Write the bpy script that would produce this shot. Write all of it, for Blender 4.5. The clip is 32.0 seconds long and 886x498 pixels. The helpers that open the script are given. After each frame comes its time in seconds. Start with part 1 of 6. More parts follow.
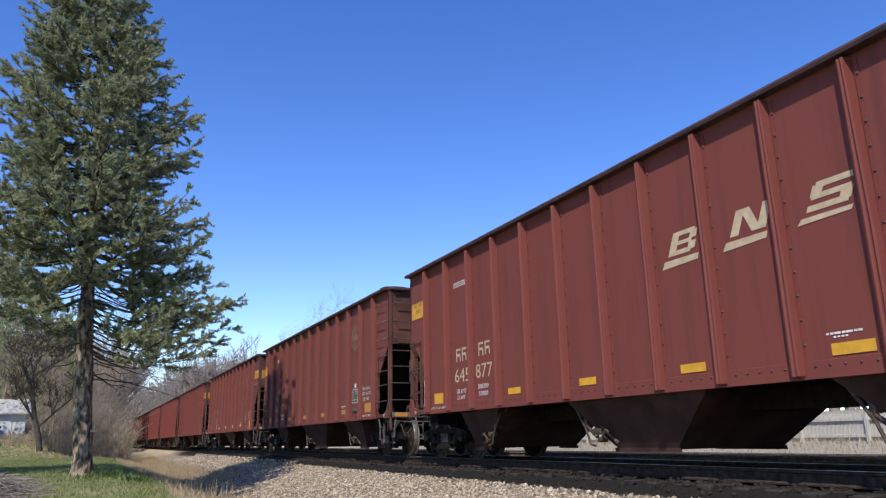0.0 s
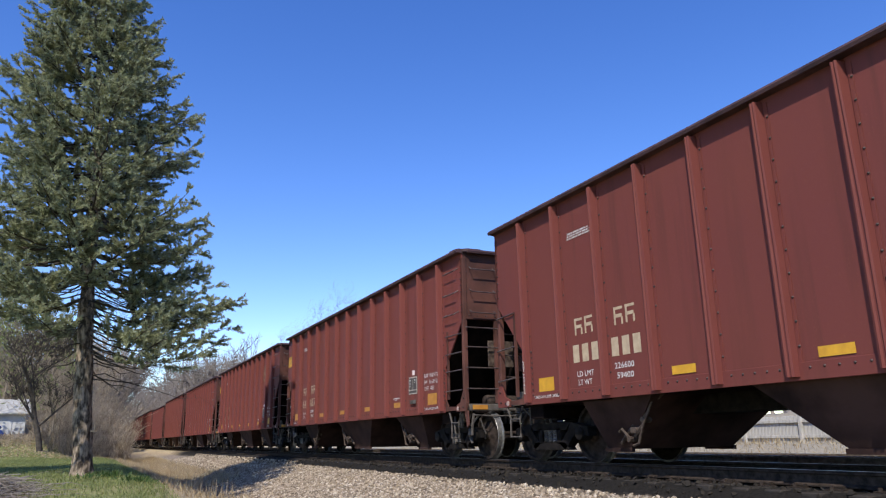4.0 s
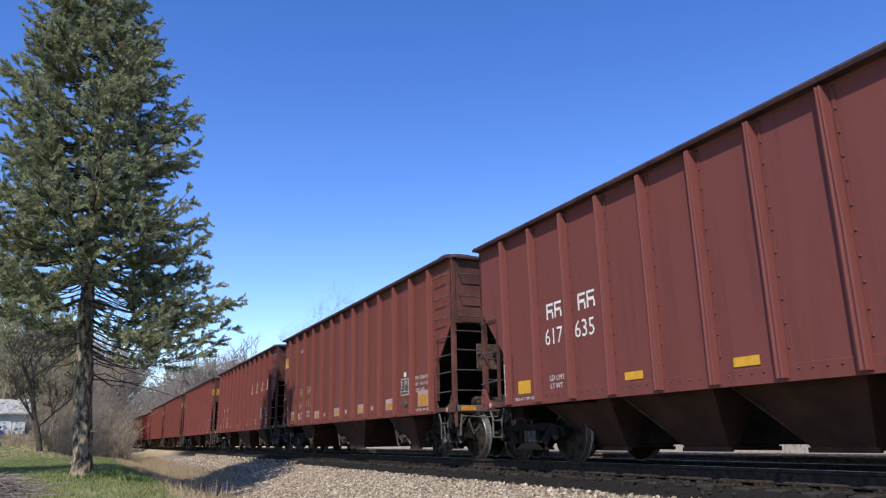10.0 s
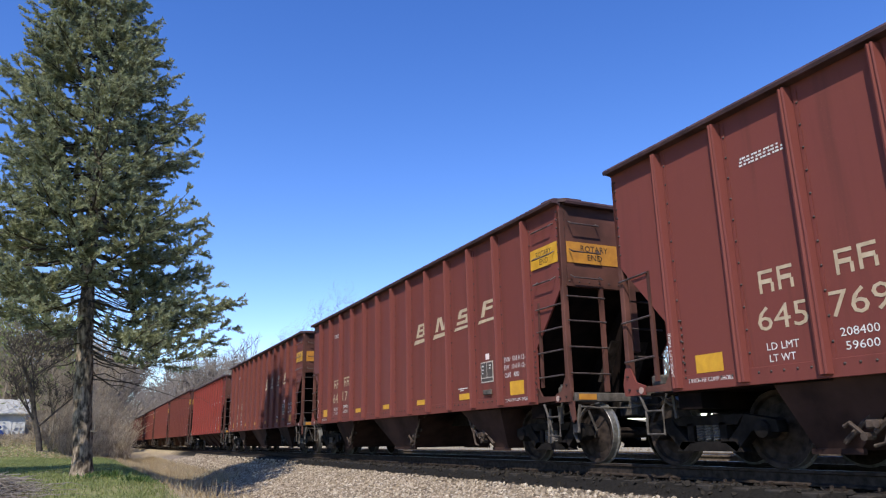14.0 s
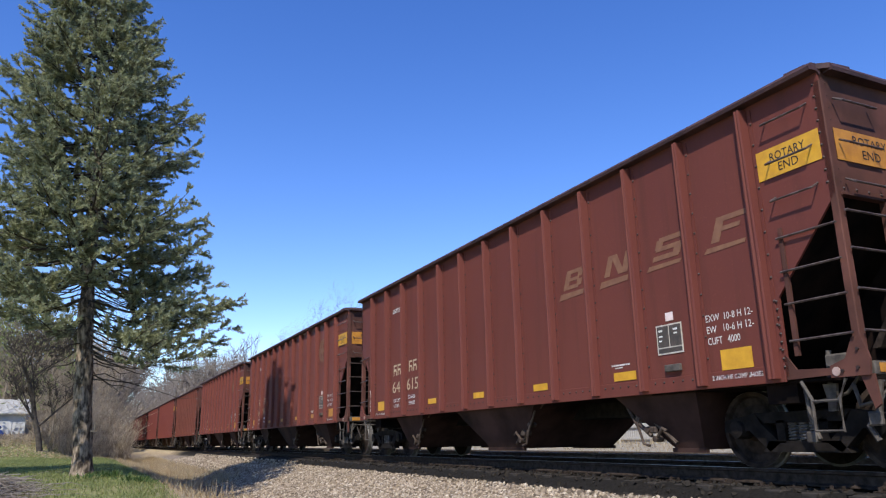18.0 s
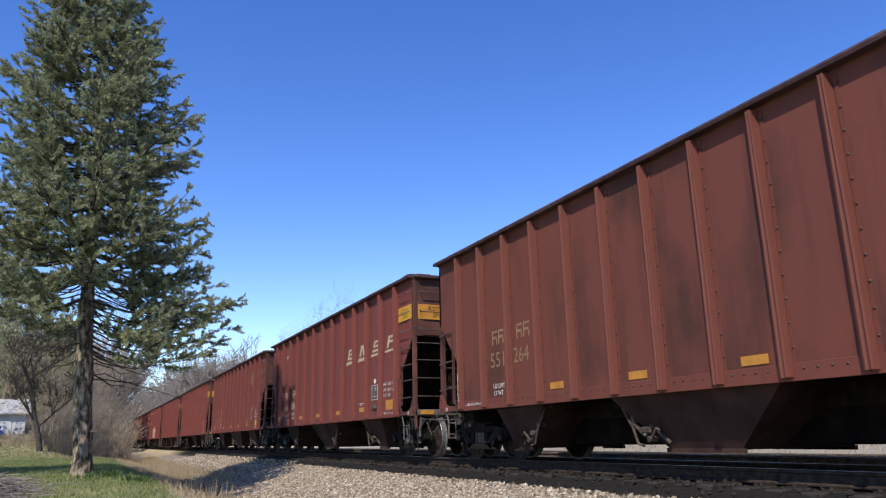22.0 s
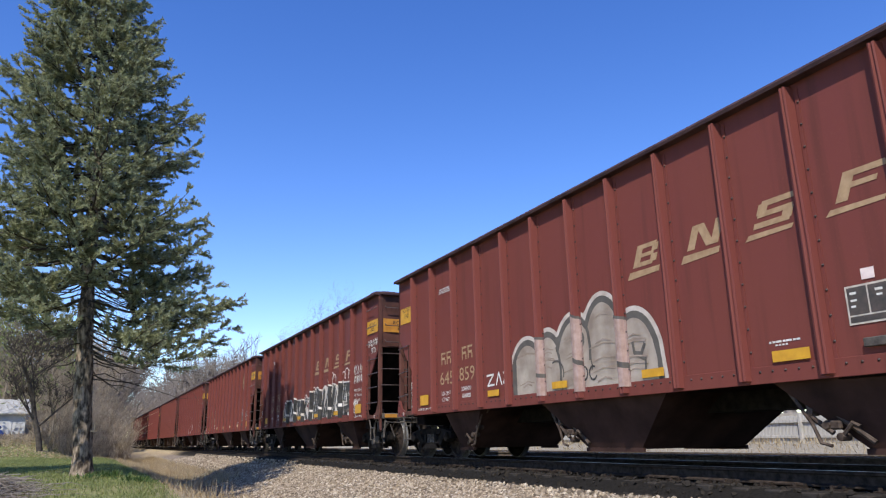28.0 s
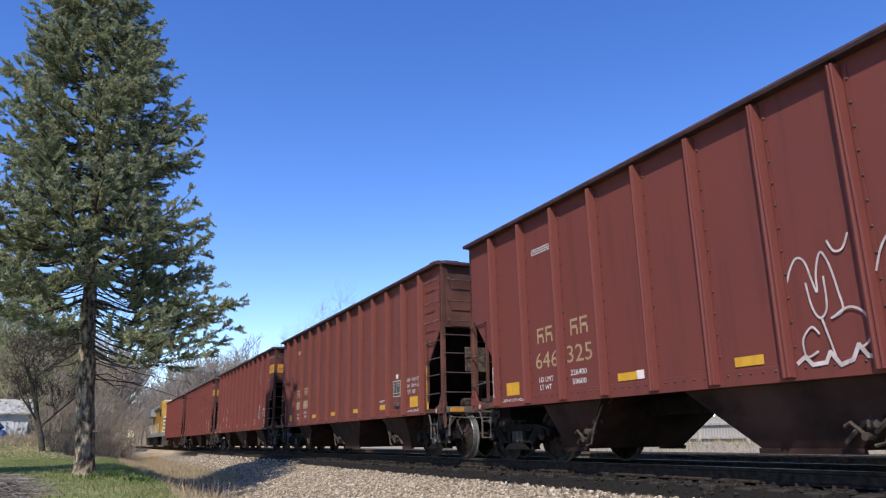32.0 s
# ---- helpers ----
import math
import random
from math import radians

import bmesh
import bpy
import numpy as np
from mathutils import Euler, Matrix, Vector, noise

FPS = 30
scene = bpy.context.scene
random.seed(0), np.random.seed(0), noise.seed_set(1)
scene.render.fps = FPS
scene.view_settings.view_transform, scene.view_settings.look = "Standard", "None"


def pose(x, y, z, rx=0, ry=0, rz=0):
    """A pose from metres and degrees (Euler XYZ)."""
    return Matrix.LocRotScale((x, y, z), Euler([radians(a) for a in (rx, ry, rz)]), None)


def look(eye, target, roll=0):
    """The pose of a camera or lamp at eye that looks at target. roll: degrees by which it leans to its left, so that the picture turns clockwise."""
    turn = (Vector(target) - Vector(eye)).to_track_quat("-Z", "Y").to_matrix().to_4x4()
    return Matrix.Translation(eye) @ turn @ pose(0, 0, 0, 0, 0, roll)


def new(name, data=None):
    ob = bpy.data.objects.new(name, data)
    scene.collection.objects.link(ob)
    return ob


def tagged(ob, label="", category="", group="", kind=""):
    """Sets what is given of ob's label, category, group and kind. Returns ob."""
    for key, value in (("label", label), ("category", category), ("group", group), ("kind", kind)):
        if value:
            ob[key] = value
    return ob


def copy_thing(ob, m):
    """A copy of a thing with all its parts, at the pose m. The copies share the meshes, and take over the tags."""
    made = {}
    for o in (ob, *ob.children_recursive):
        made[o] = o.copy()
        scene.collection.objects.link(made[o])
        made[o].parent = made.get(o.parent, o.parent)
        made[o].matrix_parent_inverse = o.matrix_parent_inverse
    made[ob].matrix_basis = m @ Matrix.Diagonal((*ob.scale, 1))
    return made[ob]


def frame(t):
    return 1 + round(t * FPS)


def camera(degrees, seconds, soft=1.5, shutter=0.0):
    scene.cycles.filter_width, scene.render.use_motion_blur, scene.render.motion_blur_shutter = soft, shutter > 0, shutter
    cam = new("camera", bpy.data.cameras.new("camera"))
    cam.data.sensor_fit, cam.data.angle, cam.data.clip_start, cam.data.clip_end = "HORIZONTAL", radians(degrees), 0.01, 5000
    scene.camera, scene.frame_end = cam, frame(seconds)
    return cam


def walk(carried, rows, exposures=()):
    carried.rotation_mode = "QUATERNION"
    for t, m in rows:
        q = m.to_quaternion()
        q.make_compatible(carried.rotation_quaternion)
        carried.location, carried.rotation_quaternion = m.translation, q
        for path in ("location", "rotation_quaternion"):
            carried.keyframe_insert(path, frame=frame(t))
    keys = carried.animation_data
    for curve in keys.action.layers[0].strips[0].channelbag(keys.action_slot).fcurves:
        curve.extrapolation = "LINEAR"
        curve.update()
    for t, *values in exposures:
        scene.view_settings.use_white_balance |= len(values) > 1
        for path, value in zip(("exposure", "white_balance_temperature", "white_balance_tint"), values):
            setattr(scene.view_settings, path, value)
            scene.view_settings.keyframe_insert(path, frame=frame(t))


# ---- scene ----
# ---- camera and its walk ----
cam = camera(62.79, 32.0, soft=1.2)
EYE = (0.0, -8.166, 0.408)


def aim(yaw, tilt, roll):
    return Matrix.Translation(EYE) @ pose(0, 0, 0, 0, 0, yaw) @ pose(0, 0, 0, 90 + tilt, 0, 0) @ pose(0, 0, 0, 0, 0, roll)


walk(cam, [(0.0, aim(64.269, 14.663, -1.004)), (30.9, aim(64.269, 14.663, -1.004)), (31.2, aim(64.285, 14.663, -1.004)),
           (32.0, aim(64.415, 14.663, -1.004))])

# ---- world, sun, exposure ----
SUN_FROM = Vector((8.0, -6.9, 12.0)).normalized()
world = bpy.data.worlds.new("sky")
scene.world = world
world.use_nodes = True
wn = world.node_tree.nodes
sky = wn.new("ShaderNodeTexSky")
sky.sky_type, sky.sun_disc = "NISHITA", False
sky.sun_elevation = math.asin(SUN_FROM.z)
sky.sun_rotation = math.atan2(SUN_FROM.x, SUN_FROM.y)
sky.altitude, sky.air_density, sky.dust_density, sky.ozone_density = 300, 0.92, 0.0, 1.0
wn["Background"].inputs["Strength"].default_value = 0.236
vivid = wn.new("ShaderNodeHueSaturation")
vivid.inputs["Saturation"].default_value, vivid.inputs["Hue"].default_value = 1.33, 0.518
world.node_tree.links.new(sky.outputs[0], vivid.inputs["Color"])
world.node_tree.links.new(vivid.outputs[0], wn["Background"].inputs["Color"])
sun = new("sun", bpy.data.lights.new("sun", "SUN"))
sun.data.energy, sun.data.angle, sun.data.color = 5.4, radians(0.53), (1.0, 0.95, 0.86)
sun.matrix_world = look(SUN_FROM * 60, (0, 0, 0))
scene.view_settings.exposure = 0.0


# ---- materials ----
def mat(name, rough=0.6, metal=0.0, spec=0.5):
    m = bpy.data.materials.new(name)
    m.use_nodes = True
    b = m.node_tree.nodes["Principled BSDF"]
    b.inputs["Roughness"].default_value, b.inputs["Metallic"].default_value = rough, metal
    b.inputs["Specular IOR Level"].default_value = spec
    return m, m.node_tree.nodes, m.node_tree.links, b


def noise_node(n, l, scale, detail=4.0, coord="Object", stretch=None, rough=0.55):
    c = n.new("ShaderNodeTexCoord")
    t = n.new("ShaderNodeTexNoise")
    t.inputs["Scale"].default_value, t.inputs["Detail"].default_value, t.inputs["Roughness"].default_value = scale, detail, rough
    if coord == "World":
        g = n.new("ShaderNodeNewGeometry")
        out = g.outputs["Position"]
    else:
        out = c.outputs[coord]
    if stretch:
        mp = n.new("ShaderNodeMapping")
        mp.inputs["Scale"].default_value = stretch
        l.new(out, mp.inputs[0])
        out = mp.outputs[0]
    l.new(out, t.inputs["Vector"])
    return t.outputs["Fac"]


def ramp(n, l, fac, stops):
    r = n.new("ShaderNodeValToRGB")
    e = r.color_ramp.elements
    while len(e) < len(stops):
        e.new(0.5)
    for k, (p, c) in zip(e, stops):
        k.position, k.color = p, (*c, 1)
    l.new(fac, r.inputs[0])
    return r.outputs[0]


def mix(n, l, fac, a, b, mode="MIX"):
    x = n.new("ShaderNodeMix")
    x.data_type, x.blend_type = "RGBA", mode
    for s, v in ((x.inputs[0], fac), (x.inputs[6], a), (x.inputs[7], b)):
        if isinstance(v, bpy.types.NodeSocket):
            l.new(v, s)
        elif isinstance(v, (int, float)):
            s.default_value = v
        else:
            s.default_value = (*v, 1)
    return x.outputs[2]


def bump(n, l, b, height, strength=0.3, dist=0.02):
    k = n.new("ShaderNodeBump")
    k.inputs["Strength"].default_value, k.inputs["Distance"].default_value = strength, dist
    l.new(height, k.inputs["Height"])
    l.new(k.outputs[0], b.inputs["Normal"])


def simple(name, a, b2, scale=6.0, rough=0.7, metal=0.0, spec=0.4, bmp=0.2, coord="Object", stretch=None, dist=0.01, lo=0.35, hi=0.68):
    m, n, l, b = mat(name, rough, metal, spec)
    f = noise_node(n, l, scale, 6.0, coord, stretch)
    l.new(ramp(n, l, f, [(lo, a), (hi, b2)]), b.inputs["Base Color"])
    if bmp:
        bump(n, l, b, f, bmp, dist)
    return m


def paint_material(name="hopper_paint", dirt_shade=0.55, soak=0.0):
    """Car paint: the object's colour, faded, streaked and dusted; soak adds dark patches."""
    m, n, l, b = mat(name, 0.66, 0.0, 0.2)
    o = n.new("ShaderNodeObjectInfo")
    base = o.outputs["Color"]
    big = noise_node(n, l, 0.55, 5.0)
    col = mix(n, l, ramp(n, l, big, [(0.35, (0, 0, 0)), (0.7, (0.45, 0.45, 0.45))]), base, (0.165, 0.046, 0.032))
    streak = noise_node(n, l, 1.0, 6.0, "Object", (5.5, 1.0, 0.35))
    col = mix(n, l, ramp(n, l, streak, [(0.52, (0, 0, 0)), (0.75, (dirt_shade, dirt_shade, dirt_shade))]), col, (0.09, 0.03, 0.021))
    if soak:
        patch = noise_node(n, l, 0.9, 5.0, "Object", (1.0, 1.0, 0.55))
        col = mix(n, l, ramp(n, l, patch, [(0.5, (0, 0, 0)), (0.68, (soak, soak, soak))]), col, (0.05, 0.024, 0.018))
    grain = noise_node(n, l, 38.0, 3.0)
    col = mix(n, l, ramp(n, l, grain, [(0.6, (0, 0, 0)), (0.75, (0.35, 0.35, 0.35))]), col, (0.19, 0.062, 0.045))
    l.new(col, b.inputs["Base Color"])
    l.new(ramp(n, l, big, [(0.3, (0.52, 0.52, 0.52)), (0.7, (0.75, 0.75, 0.75))]), b.inputs["Roughness"])
    dents = noise_node(n, l, 1.6, 2.0)
    bump(n, l, b, dents, 0.12, 0.03)
    return m


PAINT = paint_material()
PAINT_SOAKED = paint_material("stained_hopper_paint", 0.75, 0.8)


def foliage(name, a, b2, rough=0.55, clumps=0.0):
    m, n, l, b = mat(name, rough, 0.0, 0.3)
    g = n.new("ShaderNodeNewGeometry")
    f = g.outputs["Random Per Island"]
    if clumps:
        v = n.new("ShaderNodeMapRange")
        l.new(noise_node(n, l, clumps, 3, "World"), v.inputs[0])
        v.inputs[1].default_value, v.inputs[2].default_value = 0.32, 0.68
        w = n.new("ShaderNodeMix")
        w.inputs[0].default_value = 0.7
        l.new(f, w.inputs[2])
        l.new(v.outputs[0], w.inputs[3])
        f = w.outputs[0]
    l.new(ramp(n, l, f, [(0.0, a), (1.0, b2)]), b.inputs["Base Color"])
    tr = n.new("ShaderNodeBsdfTranslucent")
    l.new(ramp(n, l, f, [(0.0, a), (1.0, b2)]), tr.inputs["Color"])
    mx = n.new("ShaderNodeMixShader")
    mx.inputs[0].default_value = 0.38
    l.new(b.outputs[0], mx.inputs[1])
    l.new(tr.outputs[0], mx.inputs[2])
    l.new(mx.outputs[0], n["Material Output"].inputs["Surface"])
    return m


# grimy steel, its colour cut further to hold undercarriage shade
STEEL_GRIME_SHADE = simple("grimy_shaded_steel", (0.006, 0.005, 0.0045), (0.02, 0.016, 0.014), 7, 0.85, 0.0, 0.12)
STEEL_GREY = simple("grey_dusty_steel", (0.05, 0.042, 0.036), (0.13, 0.112, 0.096), 9, 0.75, 0.0, 0.2)
WHEEL_MAT = simple("rolled_wheel_steel", (0.014, 0.01, 0.0085), (0.055, 0.04, 0.032), 8, 0.85, 0.0, 0.1)
# shade beneath the car body, put into the colour as near black
UNDER = simple("painted_shade_underside", (0.005, 0.004, 0.004), (0.018, 0.011, 0.009), 3, 0.95, 0, 0.05)
CHORD = simple("dark_top_chord", (0.038, 0.02, 0.021), (0.09, 0.046, 0.046), 3, 0.6, 0, 0.25)
END_PAINT = simple("grimy_end_paint", (0.06, 0.027, 0.021), (0.135, 0.055, 0.042), 1.3, 0.75, 0, 0.15)
TREAD_MAT = simple("polished_tread", (0.12, 0.113, 0.103), (0.25, 0.235, 0.215), 20, 0.42, 0.5, 0.4, 0.05)
# rail rust darkened in colour for the shade beneath the train
RAIL_RUST_SHADED = simple("rusty_rail_shaded", (0.02, 0.015, 0.012), (0.06, 0.045, 0.036), 12, 0.9, 0.0, 0.06)
# lighter copy of the rail rust for the sunlit second track
RAIL_RUST_SUNLIT = simple("rusty_rail_sunlit", (0.09, 0.07, 0.056), (0.2, 0.16, 0.13), 10, 0.85, 0.0, 0.15)
RAIL_TOP = simple("polished_rail_head", (0.2, 0.19, 0.185), (0.34, 0.33, 0.32), 15, 0.35, 0.8, 0.5, 0.03)
# tie wood kept near black so its colour carries the train's shade
TIE_MAT = simple("shade_dark_weathered_tie", (0.014, 0.012, 0.01), (0.048, 0.04, 0.034), 3.5, 0.9, 0, 0.2, 0.5, "Object", (1.2, 8, 8))
YELLOW = simple("yellow_reflector", (0.5, 0.25, 0.02), (0.64, 0.34, 0.025), 7, 0.5, 0, 0.4, 0.03)
ORANGE = simple("faded_orange_reflector", (0.36, 0.15, 0.025), (0.5, 0.225, 0.03), 6, 0.55, 0, 0.4, 0.03)
WHITE = simple("white_stencil", (0.55, 0.52, 0.48), (0.78, 0.76, 0.72), 14, 0.6, 0, 0.3, 0)
TAN = simple("tan_faded_stencil", (0.39, 0.292, 0.19), (0.51, 0.395, 0.268), 9, 0.65, 0, 0.3, 0)
TAN_WARM = simple("warm_tan_stencil", (0.3, 0.19, 0.105), (0.42, 0.28, 0.16), 9, 0.65, 0, 0.3, 0)
TAN_MID = simple("worn_tan_stencil", (0.21, 0.122, 0.066), (0.29, 0.178, 0.095), 9, 0.65, 0, 0.3, 0)
TAN_DIM = simple("ghosted_tan_stencil", (0.17, 0.078, 0.048), (0.22, 0.108, 0.062), 9, 0.65, 0, 0.3, 0)
PALE_SQUARE = simple("cream_reflector", (0.5, 0.4, 0.28), (0.64, 0.54, 0.4), 8, 0.5, 0, 0.4, 0)
STAIN = simple("dark_seep_stain", (0.035, 0.018, 0.015), (0.085, 0.035, 0.028), 5, 0.7, 0, 0.2, 0.1)
RING_PAINT = simple("worn_ring_paint", (0.3, 0.2, 0.165), (0.42, 0.3, 0.26), 9, 0.6, 0, 0.3, 0)
PINK = simple("pale_sticker", (0.68, 0.52, 0.48), (0.78, 0.66, 0.62), 9, 0.6, 0, 0.3, 0)
BLACK = simple("black_stencil", (0.012, 0.012, 0.012), (0.03, 0.028, 0.027), 9, 0.5, 0, 0.3, 0)
BARK = simple("spruce_bark", (0.055, 0.042, 0.031), (0.37, 0.29, 0.21), 4.5, 0.95, 0, 0.1, 1.0, "Object", (2.2, 2.2, 0.9), 0.06, 0.4, 0.64)
TWIG = simple("bare_grey_bark", (0.17, 0.142, 0.118), (0.32, 0.28, 0.24), 5, 0.95, 0, 0.15, 0.4)
TWIG_DARK = simple("dark_bark", (0.045, 0.036, 0.03), (0.1, 0.085, 0.07), 5, 0.95, 0, 0.15, 0.4)
TWIG_BROWN = simple("brown_brush_stems", (0.19, 0.145, 0.1), (0.5, 0.41, 0.3), 2.0, 0.95, 0, 0.15, 0.0, "World")
NEEDLE = foliage("spruce_needles", (0.125, 0.15, 0.088), (0.46, 0.47, 0.27), 0.55, 2.6)
LEAFBUD = foliage("spring_leaves", (0.15, 0.18, 0.055), (0.3, 0.32, 0.12))
GRASSBLADE = foliage("lawn_grass", (0.125, 0.16, 0.05), (0.31, 0.325, 0.12))
DRYGRASS = foliage("dry_grass", (0.3, 0.22, 0.12), (0.52, 0.42, 0.26))
PLANT = foliage("green_plants", (0.04, 0.08, 0.02), (0.09, 0.14, 0.04))


def stone_material(name="ballast_stone", dirt_shade=0.0):
    m, n, l, b = mat(name, 0.9, 0, 0.25)
    g = n.new("ShaderNodeNewGeometry")
    col = ramp(n, l, g.outputs["Random Per Island"], [(0.0, (0.12, 0.092, 0.068)), (0.4, (0.26, 0.208, 0.15)), (0.8, (0.4, 0.328, 0.245)), (1.0, (0.56, 0.49, 0.39))])
    f = noise_node(n, l, 30, 4)
    col = mix(n, l, 0.35, col, ramp(n, l, f, [(0.3, (0.15, 0.12, 0.1)), (0.7, (0.6, 0.55, 0.48))]), "OVERLAY")
    # near-black mix: fouling plus the train's shade put into the stone colour
    if dirt_shade:
        col = mix(n, l, dirt_shade, col, (0.011, 0.009, 0.0075))
    l.new(col, b.inputs["Base Color"])
    bump(n, l, b, f, 0.4, 0.01)
    return m


STONE = stone_material()
STONE_BED_SHADE = stone_material("fouled_shaded_ballast_stone", 0.96)


def ground_material():
    """Lawn, dry grass bank and gravel by where they lie, with a ragged border."""
    m, n, l, b = mat("ground_cover", 0.95, 0, 0.15)
    g = n.new("ShaderNodeNewGeometry")
    sep = n.new("ShaderNodeSeparateXYZ")
    l.new(g.outputs["Position"], sep.inputs[0])
    f1 = noise_node(n, l, 0.5, 8, "World")
    f2 = noise_node(n, l, 9.0, 6, "World")
    f3 = noise_node(n, l, 26.0, 4, "World")

    def step(sock, lo, hi, wob):
        a = n.new("ShaderNodeMath")
        a.operation = "MULTIPLY_ADD"
        l.new(f1, a.inputs[0])
        a.inputs[1].default_value = wob
        l.new(sock, a.inputs[2])
        r = n.new("ShaderNodeMapRange")
        l.new(a.outputs[0], r.inputs[0])
        r.inputs[1].default_value, r.inputs[2].default_value = lo, hi
        return r.outputs[0]

    green = ramp(n, l, f2, [(0.3, (0.1, 0.125, 0.04)), (0.62, (0.21, 0.215, 0.08)), (0.85, (0.36, 0.31, 0.16))])
    patch = ramp(n, l, f1, [(0.5, (0, 0, 0)), (0.72, (0.75, 0.75, 0.75))])
    green = mix(n, l, patch, green, (0.3, 0.25, 0.13))
    dry = ramp(n, l, f2, [(0.3, (0.27, 0.2, 0.12)), (0.7, (0.48, 0.39, 0.26))])
    gravel = ramp(n, l, f3, [(0.3, (0.1, 0.08, 0.065)), (0.55, (0.25, 0.205, 0.16)), (0.8, (0.4, 0.345, 0.28))])
    col = mix(n, l, step(sep.outputs["Y"], -6.1, -5.4, 1.2), green, dry)
    near = step(sep.outputs["X"], -40.0, -24.0, 8.0)
    gx = n.new("ShaderNodeMath")
    gx.operation = "MULTIPLY"
    l.new(step(sep.outputs["Y"], -4.6, -3.7, 1.2), gx.inputs[0])
    l.new(near, gx.inputs[1])
    col = mix(n, l, gx.outputs[0], col, gravel)
    col = mix(n, l, step(sep.outputs["Y"], -3.1, -2.6, 0.6), col, gravel)
    col = mix(n, l, step(sep.outputs["Y"], 7.2, 8.4, 1.0), col, ramp(n, l, f2, [(0.3, (0.2, 0.172, 0.125)), (0.7, (0.38, 0.33, 0.245))]))
    # bed band: shade under the train painted into the ground as near black
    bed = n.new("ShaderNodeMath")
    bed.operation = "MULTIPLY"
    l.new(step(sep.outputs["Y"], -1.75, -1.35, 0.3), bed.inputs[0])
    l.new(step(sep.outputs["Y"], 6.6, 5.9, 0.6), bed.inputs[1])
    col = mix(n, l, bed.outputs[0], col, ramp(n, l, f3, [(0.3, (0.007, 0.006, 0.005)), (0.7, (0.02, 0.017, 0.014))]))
    far = step(sep.outputs["X"], -56.0, -66.0, 6.0)
    col = mix(n, l, far, col, dry)
    l.new(col, b.inputs["Base Color"])
    bump(n, l, b, f3, 0.6, 0.03)
    return m


GROUND_MAT = ground_material()


# ---- mesh helpers ----
def mesh_of(name, bm, material):
    bmesh.ops.recalc_face_normals(bm, faces=bm.faces)
    me = bpy.data.meshes.new(name)
    bm.to_mesh(me)
    bm.free()
    me.materials.append(material)
    return me


def part(name, bm, material, parent, label="", m=None):
    ob = new(name, bm if isinstance(bm, bpy.types.Mesh) else mesh_of(name, bm, material))
    ob.parent = parent
    if m is not None:
        ob.matrix_basis = m
    if label:
        tagged(ob, label)
    return ob


def box(bm, x0, x1, y0, y1, z0, z1, bevel=0.0):
    r = bmesh.ops.create_cube(bm, size=1.0)
    vs = r["verts"]
    bmesh.ops.scale(bm, vec=(x1 - x0, y1 - y0, z1 - z0), verts=vs)
    bmesh.ops.translate(bm, vec=((x0 + x1) / 2, (y0 + y1) / 2, (z0 + z1) / 2), verts=vs)
    if bevel:
        es = {e for v in vs for e in v.link_edges}
        bmesh.ops.bevel(bm, geom=list(es), offset=bevel, segments=1, affect="EDGES")
    return vs


def rod(bm, pts, r, sides=6, r_end=None):
    """A round bar along points."""
    rings = []
    pts = [Vector(p) for p in pts]
    for i, p in enumerate(pts):
        d = (pts[min(i + 1, len(pts) - 1)] - pts[max(i - 1, 0)]).normalized()
        a = d.cross(Vector((0, 0, 1)) if abs(d.z) < 0.9 else Vector((1, 0, 0))).normalized()
        c = d.cross(a)
        rr = r if r_end is None else r + (r_end - r) * i / (len(pts) - 1)
        rings.append([bm.verts.new(p + (a * math.cos(k * 2 * math.pi / sides) + c * math.sin(k * 2 * math.pi / sides)) * rr) for k in range(sides)])
    for a, c in zip(rings, rings[1:]):
        for k in range(sides):
            bm.faces.new((a[k], a[(k + 1) % sides], c[(k + 1) % sides], c[k]))
    bm.faces.new(rings[0])
    bm.faces.new(list(reversed(rings[-1])))


def prism(bm, poly, axis, a, b):
    """A polygon of two coordinates swept along an axis from a to b."""
    def at(p, s):
        return {"x": (s, p[0], p[1]), "y": (p[0], s, p[1]), "z": (p[0], p[1], s)}[axis]
    va = [bm.verts.new(at(p, a)) for p in poly]
    vb = [bm.verts.new(at(p, b)) for p in poly]
    n = len(poly)
    for i in range(n):
        bm.faces.new((va[i], va[(i + 1) % n], vb[(i + 1) % n], vb[i]))
    bm.faces.new(va)
    bm.faces.new(list(reversed(vb)))


def lathe(bm, prof, sides=32, axis="y", caps=True):
    """Turn (radius, along) pairs round an axis."""
    rings = []
    for r, s in prof:
        ring = []
        for k in range(sides):
            a = 2 * math.pi * k / sides
            ring.append(bm.verts.new((r * math.cos(a), s, r * math.sin(a)) if axis == "y" else (r * math.cos(a), r * math.sin(a), s)))
        rings.append(ring)
    for a, c in zip(rings, rings[1:]):
        for k in range(sides):
            bm.faces.new((a[k], a[(k + 1) % sides], c[(k + 1) % sides], c[k]))
    if caps:
        bm.faces.new(rings[0])
        bm.faces.new(list(reversed(rings[-1])))


def raw_mesh(name, verts, faces, material):
    me = bpy.data.meshes.new(name)
    me.from_pydata(verts, [], faces)
    me.materials.append(material)
    me.update()
    return me


def thing(name, label, category, group="", m=None, kind=""):
    ob = new(name)
    ob.empty_display_size = 0.3
    if m is not None:
        ob.matrix_basis = m
    return tagged(ob, label, category, group, kind)
# ---- the large structure: ground, ballast, tracks ----
def smooth(a, b, v):
    t = min(1.0, max(0.0, (v - a) / (b - a)))
    return t * t * (3 - 2 * t)


def lawn_height(x):
    return -1.08 + 0.7 * smooth(-8, -20, x) + 0.1 * smooth(-45, -120, x)


